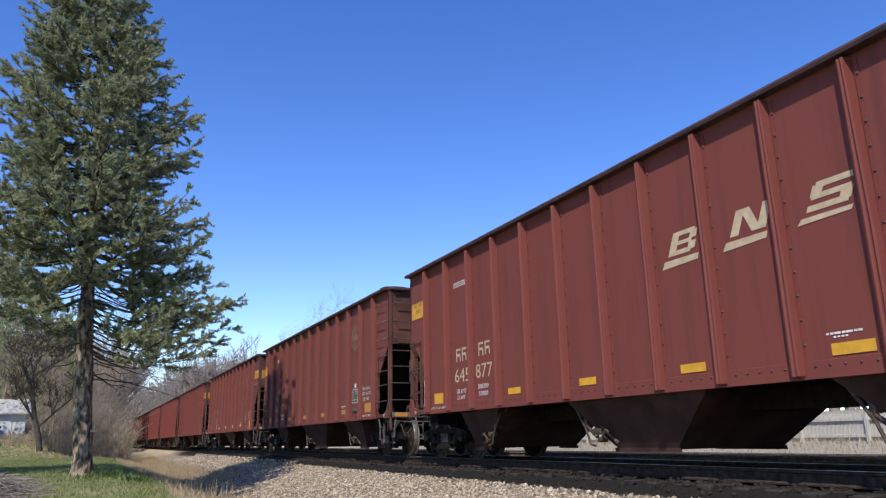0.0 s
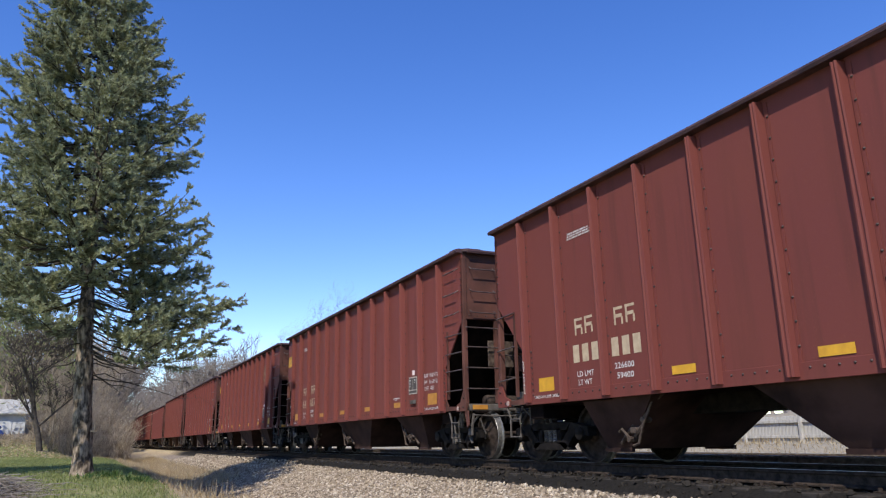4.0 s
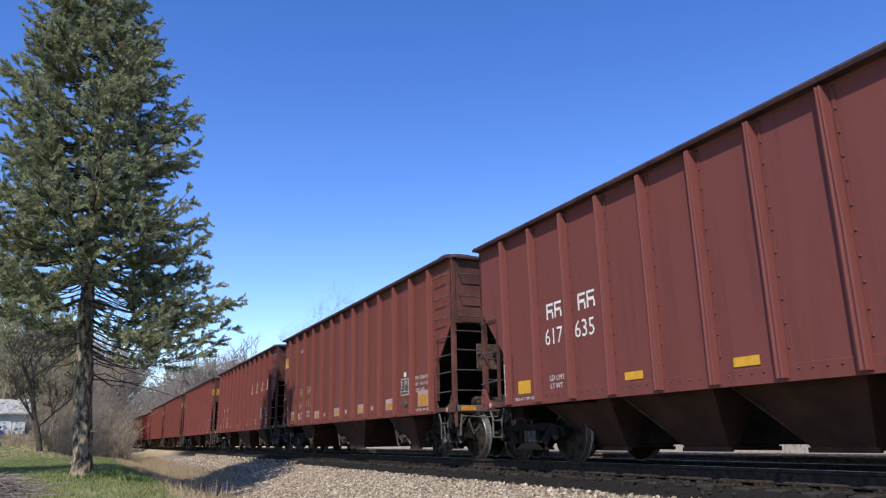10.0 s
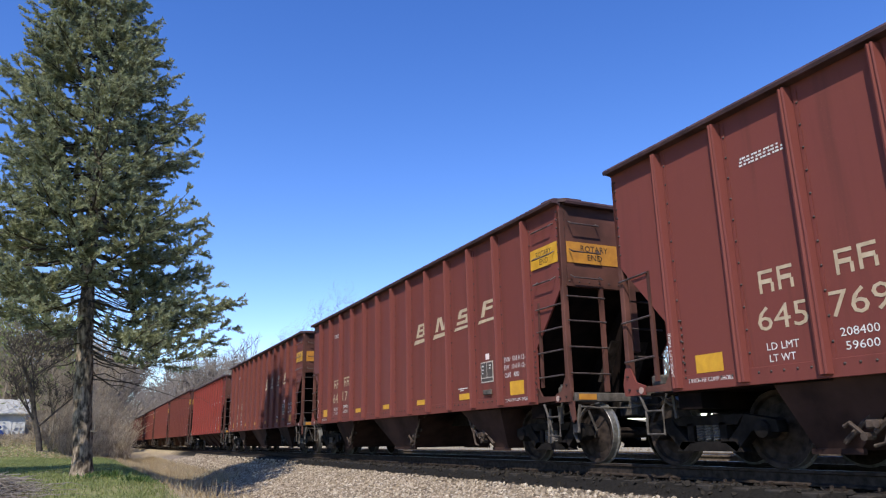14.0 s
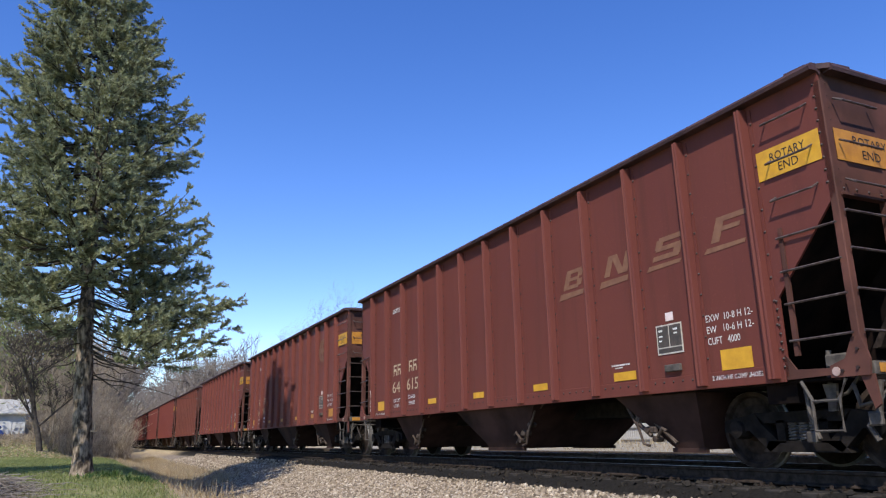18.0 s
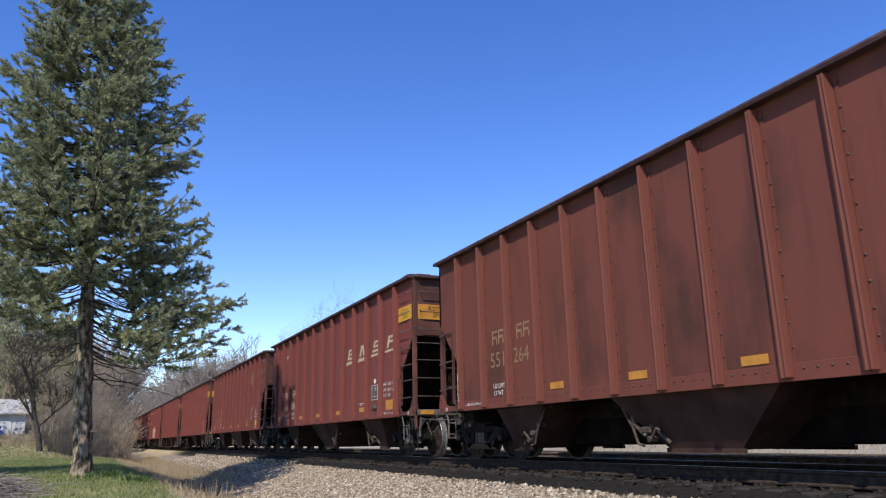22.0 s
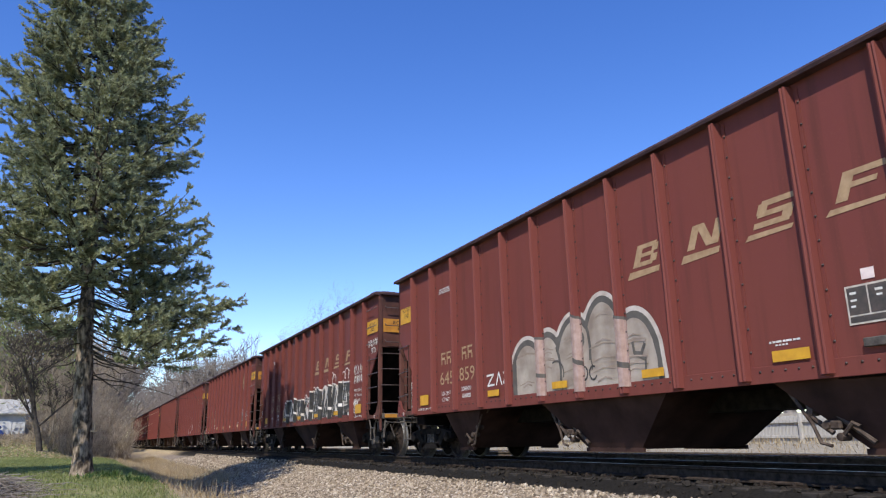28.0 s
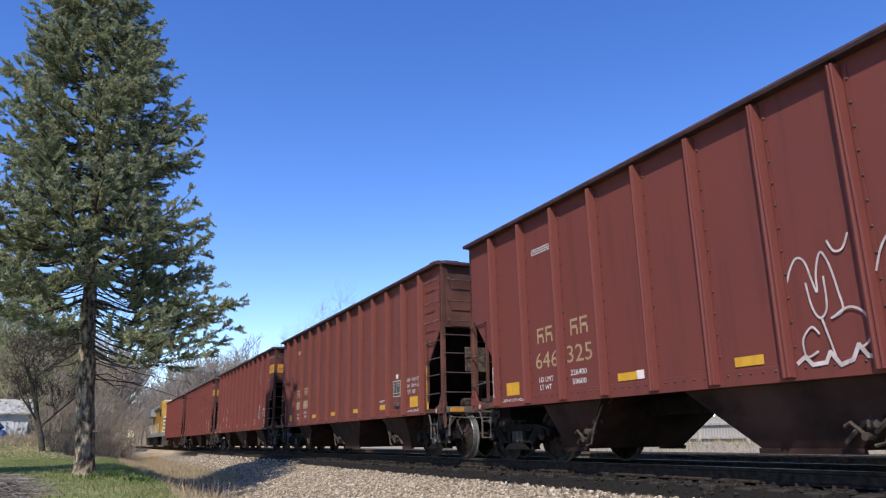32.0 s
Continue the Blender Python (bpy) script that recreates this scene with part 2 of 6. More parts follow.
def ground_height(x, y):
    top = -0.205
    if y < -1.25:
        ditch = -1.06 + 0.31 * smooth(-35, -75, x)
        lawn = lawn_height(x)
        bank = top - 0.25 * smooth(-1.25, -1.7, y) + (ditch - top + 0.25) * smooth(-1.9, -4.7, y)
        z = bank + (lawn - ditch) * smooth(-4.5, -7.5, y)
        z += 0.05 * noise.noise((x * 0.35, y * 0.5, 0.0)) * smooth(-2.2, -3.5, y)
    elif y < 6.4:
        z = top
    else:
        z = top - 0.25 * smooth(6.4, 7.8, y) + 0.5 * smooth(8.0, 12.5, y) + 1.5 * smooth(15.5, 26, y)
        z += 0.05 * noise.noise((x * 0.3, y * 0.4, 3.0)) * smooth(7, 9, y)
    z += 1.25 * smooth(-47, -60, x) * smooth(-8.2, -11.2, y)
    if x < -150 or abs(y) > 60:
        z += 0.6 * noise.noise((x * 0.01, y * 0.01, 1.0))
    return z


def build_ground():
    xs = [-1500, -900, -600, -400, -300, -240, -200, -170, -150, -135, -120, -110] + [-100 + 2 * i for i in range(20)] + [-60 + 0.5 * i for i in range(130)] + [5 + 3 * i for i in range(20)] + [80, 120, 200, 400, 900, 1500]
    ys = [-1500, -700, -300, -150, -90, -60, -45, -35, -28, -23, -19, -16, -14, -12.5, -11.5, -10.5] + [-10 + 0.3 * i for i in range(24)] + [-2.8 + 0.15 * i for i in range(6)] + [-1.9, -1.7, -1.6, -1.5, -1.4, -1.25, -1.1, 0, 2, 4, 6, 6.4] + [6.8 + 0.4 * i for i in range(16)] + [14, 16, 19, 24, 30, 40, 60, 90, 150, 300, 700, 1500]
    verts = [(x, y, ground_height(x, y)) for x in xs for y in ys]
    m = len(ys)
    faces = [(i * m + j, (i + 1) * m + j, (i + 1) * m + j + 1, i * m + j + 1) for i in range(len(xs) - 1) for j in range(m - 1)]
    me = raw_mesh("ground", verts, faces, GROUND_MAT)
    me.polygons.foreach_set("use_smooth", [True] * len(me.polygons))
    tagged(new("ground", me), "green lawn, dry grass bank and gravel track bed", "ground", kind="structure")


build_ground()


def stones(name, count, xr, yr, size, seed, label, material=STONE):
    """Crushed stone: angular lumps strewn over the bed, one mesh."""
    rng = np.random.default_rng(seed)
    base = np.array([(a, b, c) for a in (-1, 1) for b in (-1, 1) for c in (-1, 1)], float) * 0.5
    quads = np.array([(0, 1, 3, 2), (4, 6, 7, 5), (0, 4, 5, 1), (2, 3, 7, 6), (0, 2, 6, 4), (1, 5, 7, 3)])
    V, F = [], []
    for i in range(count):
        x, y = rng.uniform(*xr), yr[0] + (yr[1] - yr[0]) * rng.random()
        z = ground_height(x, y)
        s = size * rng.uniform(0.55, 1.4)
        v = base * (1 + rng.uniform(-0.4, 0.4, (8, 3))) * s * rng.uniform(0.6, 1.15, 3)
        q = Euler(rng.uniform(0, 6.28, 3)).to_matrix()
        v = v @ np.array(q) + (x, y, z + s * 0.18)
        V.append(v)
        F.append(quads + 8 * i)
    me = raw_mesh(name, np.concatenate(V).tolist(), np.concatenate(F).tolist(), material)
    return tagged(new(name, me), label, "gravel", kind="stuff")


stones("ballast", 56000, (-27, -4), (-4.4, -1.52), 0.042, 1, "pale grey and tan crushed stone on the track shoulder")
stones("ballast", 12000, (-52, -26), (-3.8, -1.4), 0.05, 2, "pale crushed stone along the far track shoulder")
stones("ballast", 6500, (-26, -2), (-1.54, 6.2), 0.042, 3, "fouled crushed track bed stone darkened with painted train shade", STONE_BED_SHADE)

RAIL_PROFILE = [(-0.07, -0.17), (0.07, -0.17), (0.07, -0.155), (0.012, -0.135), (0.01, -0.045), (0.036, -0.035), (0.036, -0.004), (0.028, 0), (-0.028, 0), (-0.036, -0.004), (-0.036, -0.035), (-0.01, -0.045), (-0.012, -0.135), (-0.07, -0.155)]


def build_track(y0, name, label, x0, x1, tie_lo, tie_hi, rail_mat=RAIL_RUST_SHADED):
    t = thing(name, label, "railway track", kind="structure")
    for s in (-1, 1):
        bm = bmesh.new()
        prism(bm, [(y0 + s * 0.755 + p[0], p[1]) for p in RAIL_PROFILE], "x", x0, x1)
        r = part("rail", bm, rail_mat, t, "rust-brown steel rail")
        bm = bmesh.new()
        prism(bm, [(y0 + s * 0.755 + a, b) for a, b in ((-0.027, -0.003), (0.027, -0.003), (0.025, 0.002), (-0.025, 0.002))], "x", x0, x1)
        part("running_surface", bm, RAIL_TOP, r, "polished rail head")
    bm = bmesh.new()
    box(bm, -0.115, 0.115, -1.3, 1.3, -0.36, -0.185, 0.012)
    tie = mesh_of("tie", bm, TIE_MAT)
    bm = bmesh.new()
    box(bm, -0.1, 0.1, -0.17, 0.17, -0.187, -0.168)
    for a in (-0.07, 0.07):
        for b in (-0.1, 0.1):
            box(bm, a - 0.014, a + 0.014, b - 0.014, b + 0.014, -0.168, -0.135)
    plate = mesh_of("tie_plate", bm, RAIL_RUST_SHADED)
    rng = random.Random(int(y0 * 10) + 5)
    x = tie_hi
    while x > tie_lo:
        o = part("tie", tie, None, t, m=pose(x + rng.uniform(-0.03, 0.03), y0 + rng.uniform(-0.05, 0.05), rng.uniform(-0.015, 0.0), 0, 0, rng.uniform(-1.2, 1.2)))
        if x > -24:
            part("tie_plate", plate, None, o, m=pose(0, -0.755, 0))
        x -= 0.5
    return t


build_track(0.0, "track_1", "main railway track with dark wooden ties on pale ballast", -560, 300, -40, 0)
build_track(4.3, "track_2", "second railway track behind the train", -560, 300, -30, 0, RAIL_RUST_SUNLIT)

# ---- the hopper cars ----
POST_X = [-6.36 + 1.06 * i for i in range(13)]
TOP, SILL, HALF, SIDE, POST_OUT = 4.25, 1.0, 7.38, 1.385, 0.098


def build_shell(car, half):
    """Open-top hopper body: side sheets with cut corners, end sheets, slope sheets, all of thin plate."""
    post = half - 1.02
    outline = [(-half, TOP), (half, TOP), (half, 2.82), (post + 0.16, 1.86), (post + 0.16, SILL), (-post - 0.16, SILL), (-post - 0.16, 1.86), (-half, 2.82)]
    for s in (-1, 1):
        bm = bmesh.new()
        prism(bm, outline, "y", s * SIDE, s * (SIDE - 0.03))
        part("side_sheet", bm, PAINT, car)
    for s in (-1, 1):
        bm = bmesh.new()
        box(bm, s * half - (0.03 if s > 0 else 0), s * half + (0.03 if s < 0 else 0), -SIDE + 0.03, SIDE - 0.03, 2.82, TOP)
        part("end_sheet", bm, END_PAINT, car, "grime-darkened brown end sheet")
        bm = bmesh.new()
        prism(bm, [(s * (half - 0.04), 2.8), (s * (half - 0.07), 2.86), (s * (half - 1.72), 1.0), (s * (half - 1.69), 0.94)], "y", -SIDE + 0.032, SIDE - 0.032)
        part("slope_sheet", bm, UNDER, car, "slope sheet near black with painted underside shade")
        # unseen web, added to block daylight behind the cut corner
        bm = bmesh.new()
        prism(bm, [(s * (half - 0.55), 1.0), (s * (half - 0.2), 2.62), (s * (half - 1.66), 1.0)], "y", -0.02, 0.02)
        part("centre_web", bm, UNDER, car, "added dark centre web plate that closes off daylight")
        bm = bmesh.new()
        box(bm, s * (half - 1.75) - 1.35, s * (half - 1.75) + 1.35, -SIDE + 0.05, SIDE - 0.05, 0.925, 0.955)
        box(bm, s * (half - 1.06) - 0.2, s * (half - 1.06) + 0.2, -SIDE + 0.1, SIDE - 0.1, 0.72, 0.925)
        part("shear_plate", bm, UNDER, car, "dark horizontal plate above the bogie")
        bm = bmesh.new()
        box(bm, s * (half + 0.01) - 0.04, s * (half + 0.01) + 0.04, -SIDE + 0.06, SIDE - 0.06, 2.79, 2.818)
        part("end_flange", bm, END_PAINT, car)
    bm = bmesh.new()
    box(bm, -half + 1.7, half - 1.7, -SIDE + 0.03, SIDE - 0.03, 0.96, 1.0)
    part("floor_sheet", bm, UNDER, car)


# dirty chute brown, darkened further with the shade below the sill
CHUTE_MAT = simple("grimy_shaded_chute_paint", (0.018, 0.01, 0.0085), (0.066, 0.035, 0.028), 1.4, 0.85, 0, 0.12)


def chute_mesh(end, flip):
    bm = bmesh.new()
    w1, w2 = (1.15, 0.45) if end == 2 else (1.31, 1.0)
    t0, t1, l0, l1 = ((-0.92, 2.2, 0.0, 1.22), (-0.92, 0.75, 0.0, 0.5), (-0.38, 1.4, 0.12, 0.9))[end]
    top = [(t0, -w1), (t1, -w1), (t1, w1), (t0, w1)]
    low = [(l0, -w2), (l1, -w2), (l1, w2), (l0, w2)]
    a = [bm.verts.new((*p, 1.0)) for p in top]
    b = [bm.verts.new((*p, 0.22)) for p in low]
    for i in range(4):
        bm.faces.new((a[i], a[(i + 1) % 4], b[(i + 1) % 4], b[i]))
    bm.faces.new(b)
    bm.faces.new(list(reversed(a)))
    for s in (-1, 1):
        box(bm, l0 - 0.05, l1 + 0.05, s * w2 - 0.03, s * w2 + 0.03, 0.18, 0.24)
    if flip:
        bmesh.ops.scale(bm, vec=(-1, 1, 1), verts=bm.verts)
    return mesh_of("chute", bm, CHUTE_MAT)


LINK_MAT = simple("rusty_linkage_steel", (0.035, 0.023, 0.018), (0.11, 0.082, 0.064), 11, 0.8, 0, 0.15)


def linkage_mesh(flip):
    """Door arm: a long bent bar, crank, pivots and hook."""
    bm = bmesh.new()
    rod(bm, [(-0.9, -1.1, 0.98), (-0.45, -1.13, 0.72), (0.1, -1.08, 0.3)], 0.028)
    rod(bm, [(-0.6, -1.15, 0.8), (-0.5, -1.17, 0.55), (-0.3, -1.15, 0.4)], 0.03)
    box(bm, -0.4, -0.2, -1.17, -1.11, 0.43, 0.53, 0.02)
    rod(bm, [(-0.75, -1.2, 0.86), (-0.5, -1.2, 0.5), (-0.42, -1.2, 0.3), (-0.3, -1.2, 0.27)], 0.02)
    lathe_at = [(-0.35, 0.48), (-0.2, 0.36), (-0.52, 0.62)]
    for x, z in lathe_at:
        rod(bm, [(x, -1.2, z), (x, -1.06, z)], 0.042, 8)
    rod(bm, [(-0.2, -1.16, 0.36), (-0.05, -1.18, 0.5), (0.02, -1.17, 0.46)], 0.022)
    if flip:
        bmesh.ops.scale(bm, vec=(-1, 1, 1), verts=bm.verts)
    return mesh_of("door_linkage", bm, LINK_MAT)


def wheelset_mesh():
    bm = bmesh.new()
    for s in (-1, 1):
        lathe(bm, [(0.09, s * 0.86), (0.13, s * 0.83), (0.14, s * 0.80), (0.30, s * 0.735), (0.385, s * 0.745), (0.40, s * 0.80), (0.452, s * 0.802), (0.452, s * 0.672), (0.38, s * 0.68), (0.30, s * 0.70), (0.14, s * 0.66), (0.09, s * 0.64)], 40)
    lathe(bm, [(0.085, -0.98), (0.085, 0.98)], 16)
    for k in range(3):
        a = k * 2 * math.pi / 3
        for s in (-1, 1):
            rod(bm, [(0.05 * math.cos(a), s * 0.98, 0.05 * math.sin(a)), (0.05 * math.cos(a), s * 1.0, 0.05 * math.sin(a))], 0.014, 6)
    return mesh_of("wheelset", bm, WHEEL_MAT)


def tread_mesh():
    bm = bmesh.new()
    for s in (-1, 1):
        lathe(bm, [(0.452, s * 0.803), (0.457, s * 0.795), (0.46, s * 0.71), (0.485, s * 0.695), (0.485, s * 0.675), (0.452, s * 0.671)], 40, caps=False)
    return mesh_of("tread", bm, TREAD_MAT)


def side_frame_mesh(s):
    """Cast truck side frame with a window, spring nest and journal ends."""
    bm = bmesh.new()
    y0, y1 = s * 0.9, s * 1.06
    prism(bm, [(-0.62, 0.64), (0.62, 0.64), (0.5, 0.52), (-0.5, 0.52)], "y", y0, y1)
    prism(bm, [(-0.55, 0.2), (0.55, 0.2), (0.45, 0.32), (-0.45, 0.32)], "y", y0, y1)
    for q in (-1, 1):
        prism(bm, [(q * 0.62, 0.64), (q * 1.08, 0.56), (q * 1.1, 0.42), (q * 0.72, 0.44), (q * 0.45, 0.2), (q * 0.3, 0.3), (q * 0.55, 0.52)], "y", y0, y1)
        prism(bm, [(q * 0.22, 0.3), (q * 0.33, 0.3), (q * 0.33, 0.55), (q * 0.22, 0.55)], "y", y0, y1)
        lathe_y = bmesh.new()
        lathe(lathe_y, [(0.11, s * 0.9), (0.12, s * 1.0), (0.1, s * 1.1), (0.05, s * 1.11)], 16)
        bmesh.ops.translate(lathe_y, vec=(q * 0.89, 0, 0.457), verts=lathe_y.verts)
        tmp = bpy.data.meshes.new("t")
        lathe_y.to_mesh(tmp)
        lathe_y.free()
        bm.from_mesh(tmp)
        bpy.data.meshes.remove(tmp)
    return mesh_of("side_frame", bm, STEEL_GRIME_SHADE)


def spring_mesh(s):
    """A nest of three coil springs in the window of the side frame."""
    bm = bmesh.new()
    for k in range(3):
        pts = []
        for j in range(49):
            a = j * 2 * math.pi / 8
            pts.append((-0.14 + 0.14 * k + 0.055 * math.cos(a), s * 1.0 + 0.055 * math.sin(a), 0.32 + 0.2 * j / 48))
        rod(bm, pts, 0.014, 5)
    return mesh_of("spring_nest", bm, SPRING)


SPRING = simple("dusty_springs", (0.07, 0.062, 0.055), (0.15, 0.135, 0.12), 9, 0.6, 0.2, 0.4, 0)


def bolster_mesh():
    bm = bmesh.new()
    prism(bm, [(-0.95, 0.5), (0.95, 0.5), (0.9, 0.64), (0.3, 0.72), (-0.3, 0.72), (-0.9, 0.64)], "x", -0.19, 0.19)
    for q in (-1, 1):
        rod(bm, [(q * 0.36, -0.8, 0.42), (q * 0.36, 0.8, 0.42)], 0.05, 6)
        for s in (-1, 1):
            box(bm, q * 0.38 - 0.05, q * 0.38 + 0.05, s * 0.755 - 0.05, s * 0.755 + 0.05, 0.3, 0.6)
    lathe(bm, [(0.2, 0.7), (0.2, 0.86)], 16, "z")
    return mesh_of("bolster", bm, STEEL_GRIME_SHADE)


def post_mesh():
    """A side post: hat section, thicker towards its foot, with rivets beside it."""
    bm = bmesh.new()
    sec_low = [(-0.07, 0), (-0.054, -0.088), (-0.028, -POST_OUT), (-0.011, -0.078), (0.011, -0.078), (0.028, -POST_OUT), (0.054, -0.088), (0.07, 0)]
    sec_top = [(-0.052, 0), (-0.036, -0.118), (-0.018, -0.126), (-0.007, -0.108), (0.007, -0.108), (0.018, -0.126), (0.036, -0.118), (0.052, 0)]
    a = [bm.verts.new((x, y, SILL - 0.02)) for x, y in sec_low]
    b = [bm.verts.new((x, y, 2.4)) for x, y in sec_low]
    c = [bm.verts.new((x, y, TOP - 0.1)) for x, y in sec_top]
    for lo, hi in ((a, b), (b, c)):
        for i in range(8):
            bm.faces.new((lo[i], lo[(i + 1) % 8], hi[(i + 1) % 8], hi[i]))
    bm.faces.new(a)
    bm.faces.new(list(reversed(c)))
    for s in (-1, 1):
        box(bm, s * 0.095 - 0.022, s * 0.095 + 0.022, -0.012, 0, SILL, TOP - 0.12)
    return mesh_of("side_post", bm, PAINT)


def rivets_mesh(spots, r=0.019):
    bm = bmesh.new()
    for x, y, z, ax in spots:
        d = 0.018
        ring = []
        for k in range(6):
            a = k * math.pi / 3
            u, v = r * math.cos(a), r * math.sin(a)
            ring.append(bm.verts.new((x + u, y, z + v) if ax == "y" else (x, y + u, z + v)))
        tip = bm.verts.new((x, y - d, z) if ax == "y" else (x + d, y, z))
        for k in range(6):
            bm.faces.new((ring[k], ring[(k + 1) % 6], tip))
    return mesh_of("rivets", bm, RIVET)


RIVET = simple("dark_rivet", (0.02, 0.011, 0.01), (0.05, 0.026, 0.022), 8, 0.6, 0.1, 0.4, 0)
BAR = simple("rung_steel", (0.05, 0.03, 0.027), (0.13, 0.1, 0.09), 9, 0.5, 0.2, 0.4, 0)


def chord(bm, a, b, along):
    """Top chord: a bulb rail that overhangs the side."""
    prof = [(0.0, -0.06), (-0.09, -0.05), (-0.132, -0.06), (-0.145, -0.02), (-0.126, 0.014), (-0.085, 0.03), (0.0, 0.035), (0.05, 0.0), (0.03, -0.1)]
    return [(p[0], TOP + p[1]) for p in prof]


def build_hopper(name, half, short, label):
    car = thing(name, label, "freight car", "cars of the train")
    posts = [x * (half - 1.02) / 6.36 for x in POST_X]
    build_shell(car, half)
    pm = post_mesh()
    for x in posts:
        part("side_post", pm, None, car, m=pose(x, -SIDE, 0))
        part("side_post", pm, None, car, m=pose(x, SIDE, 0, 0, 0, 180))
    for s in (-1, 1):
        bm = bmesh.new()
        poly = [(s * SIDE + s * -p[0], p[1]) for p in chord(None, 0, 0, 0)]
        prism(bm, poly, "x", -half - 0.02, half + 0.02)
        part("top_chord", bm, CHORD, car, "dark top chord")
        bm = bmesh.new()
        poly = [(s * half + s * -p[0] * 0.9, p[1]) for p in chord(None, 0, 0, 0)]
        prism(bm, poly, "y", -SIDE + 0.1, SIDE - 0.1)
        if s > 0:
            prism(bm, [(half - 0.3, -SIDE - 0.13), (half - 0.05, -SIDE - 0.11), (half + 0.1, -SIDE + 0.1), (half + 0.12, -SIDE + 0.4), (half, -SIDE + 0.4), (half - 0.4, -SIDE)], "z", TOP - 0.03, TOP + 0.032)
        part("end_chord", bm, CHORD, car, "dark top chord")
        bm = bmesh.new()
        box(bm, -half + 0.9, half - 0.9, s * (SIDE + 0.002) - 0.012, s * (SIDE + 0.002) + 0.012, SILL - 0.06, SILL + 0.13, 0.004)
        part("side_sill", bm, PAINT, car)
    # rivets: beside posts and along the sill
    spots = []
    for i, x in enumerate(posts):
        for j in range(11):
            spots.append((x + 0.105, -SIDE - 0.012, SILL + 0.3 + 0.265 * j, "y"))
        for j in range(5):
            xx = x + 0.2 + 0.17 * j
            if xx < half - 1.0:
                spots.append((xx, -SIDE - 0.013, SILL + 0.07, "y"))
    for j in range(9):
        for x in (-half + 0.07, half - 0.07):
            spots.append((x, -SIDE, 2.95 + 0.14 * j, "y"))
        spots.append((half - 1.02 + 0.13, -SIDE - 0.012, SILL + 0.1 + 0.09 * j, "y"))
        spots.append((-half + 1.02 + 0.13, -SIDE - 0.012, SILL + 0.1 + 0.09 * j, "y"))
        spots.append((half, -SIDE + 0.1, 2.95 + 0.14 * j, "x"))
    for j in range(14):
        spots.append((half, -SIDE + 0.15 + j * 0.2, 2.88, "x"))
    tagged(part("riveting", rivets_mesh(spots), None, car, "rows of dark bolt heads"), kind="stuff")
    # ends
    for s in (-1, 1):
        for q in (-1, 1):
            bm = bmesh.new()
            box(bm, s * (half - 0.03) - 0.045, s * (half - 0.03) + 0.045, q * (SIDE - 0.05) - 0.05, q * (SIDE - 0.05) + 0.05, 1.0, TOP - 0.15, 0.01)
            post = part("corner_post", bm, END_PAINT, car)
            bm = bmesh.new()
            prism(bm, [(s * (half - 0.36), 0.94), (s * (half + 0.06), 0.94), (s * (half + 0.08), 1.1), (s * (half + 0.02), 1.32), (s * (half - 0.08), 1.32), (s * (half - 0.18), 1.12), (s * (half - 0.36), 1.06)], "y", q * (SIDE + 0.006), q * (SIDE - 0.025))
            if s > 0 and q < 0:
                prism(bm, [(half - 0.06, 0.95), (half + 0.08, 0.95), (half + 0.1, 0.66), (half + 0.04, 0.62)], "y", -SIDE + 0.02, -SIDE + 0.05)
            part("corner_bracket", bm, END_PAINT if s > 0 else PAINT, post)
            bm = bmesh.new()
            for bx, bz in ((0.05, 1.02), (0.22, 1.0), (0.03, 1.2)):
                rod(bm, [(s * (half - bx), q * SIDE, bz), (s * (half - bx), q * (SIDE + 0.025), bz)], 0.018, 6)
            tagged(part("bracket_bolts", bm, RIVET, post, "dark bolt heads"), kind="stuff")
            if q < 0:
                bm = bmesh.new()
                lathe(bm, [(0.001, -SIDE - 0.016), (0.045, -SIDE - 0.016), (0.045, -SIDE - 0.004)], 14, caps=False)
                bmesh.ops.translate(bm, vec=(s * (half - 0.29), 0, 1.0), verts=bm.verts)
                part("pull_ring", bm, RING_PAINT, post, "pale painted roping hole")
            bm = bmesh.new()
            prism(bm, [(s * (half - 0.89), 1.24), (s * (half - 0.76), 1.06), (s * (half - 0.36), 1.04), (s * (half - 0.36), 0.97), (s * (half - 0.89), 0.96)], "y", q * SIDE, q * (SIDE - 0.03))
            part("corner_gusset", bm, END_PAINT, car)
            # brake rod and lever behind the corner
            bm = bmesh.new()
            rod(bm, [(s * (half - 0.2), q * 1.1, 1.02), (s * (half - 0.45), q * 1.05, 0.8), (s * (half - 0.9), q * 1.0, 0.72)], 0.02, 6)
            rod(bm, [(s * (half - 0.55), q * 1.12, 1.25), (s * (half - 0.62), q * 1.12, 0.62)], 0.028, 6)
            box(bm, s * (half - 0.42) - 0.13, s * (half - 0.42) + 0.13, q * 1.16 - 0.05, q * 1.16 + 0.05, 1.06, 1.2, 0.02)
            part("brake_lever", bm, STEEL_GREY, car, "dusty brake lever and rod")
            # stirrup step
            bm = bmesh.new()
            x0, x1 = s * (half - 0.68), s * (half - 0.28)
            xm = (x0 + x1) / 2
            rod(bm, [(xm - 0.26, q * (SIDE - 0.02), 0.93), (xm - 0.16, q * (SIDE - 0.02), 0.74), (xm - 0.16, q * (SIDE - 0.02), 0.42), (xm + 0.16, q * (SIDE - 0.02), 0.42), (xm + 0.16, q * (SIDE - 0.02), 0.74), (xm + 0.26, q * (SIDE - 0.02), 0.93)], 0.02, 6)
            rod(bm, [(xm - 0.16, q * (SIDE - 0.02), 0.72), (xm + 0.16, q * (SIDE - 0.02), 0.72)], 0.016, 6)
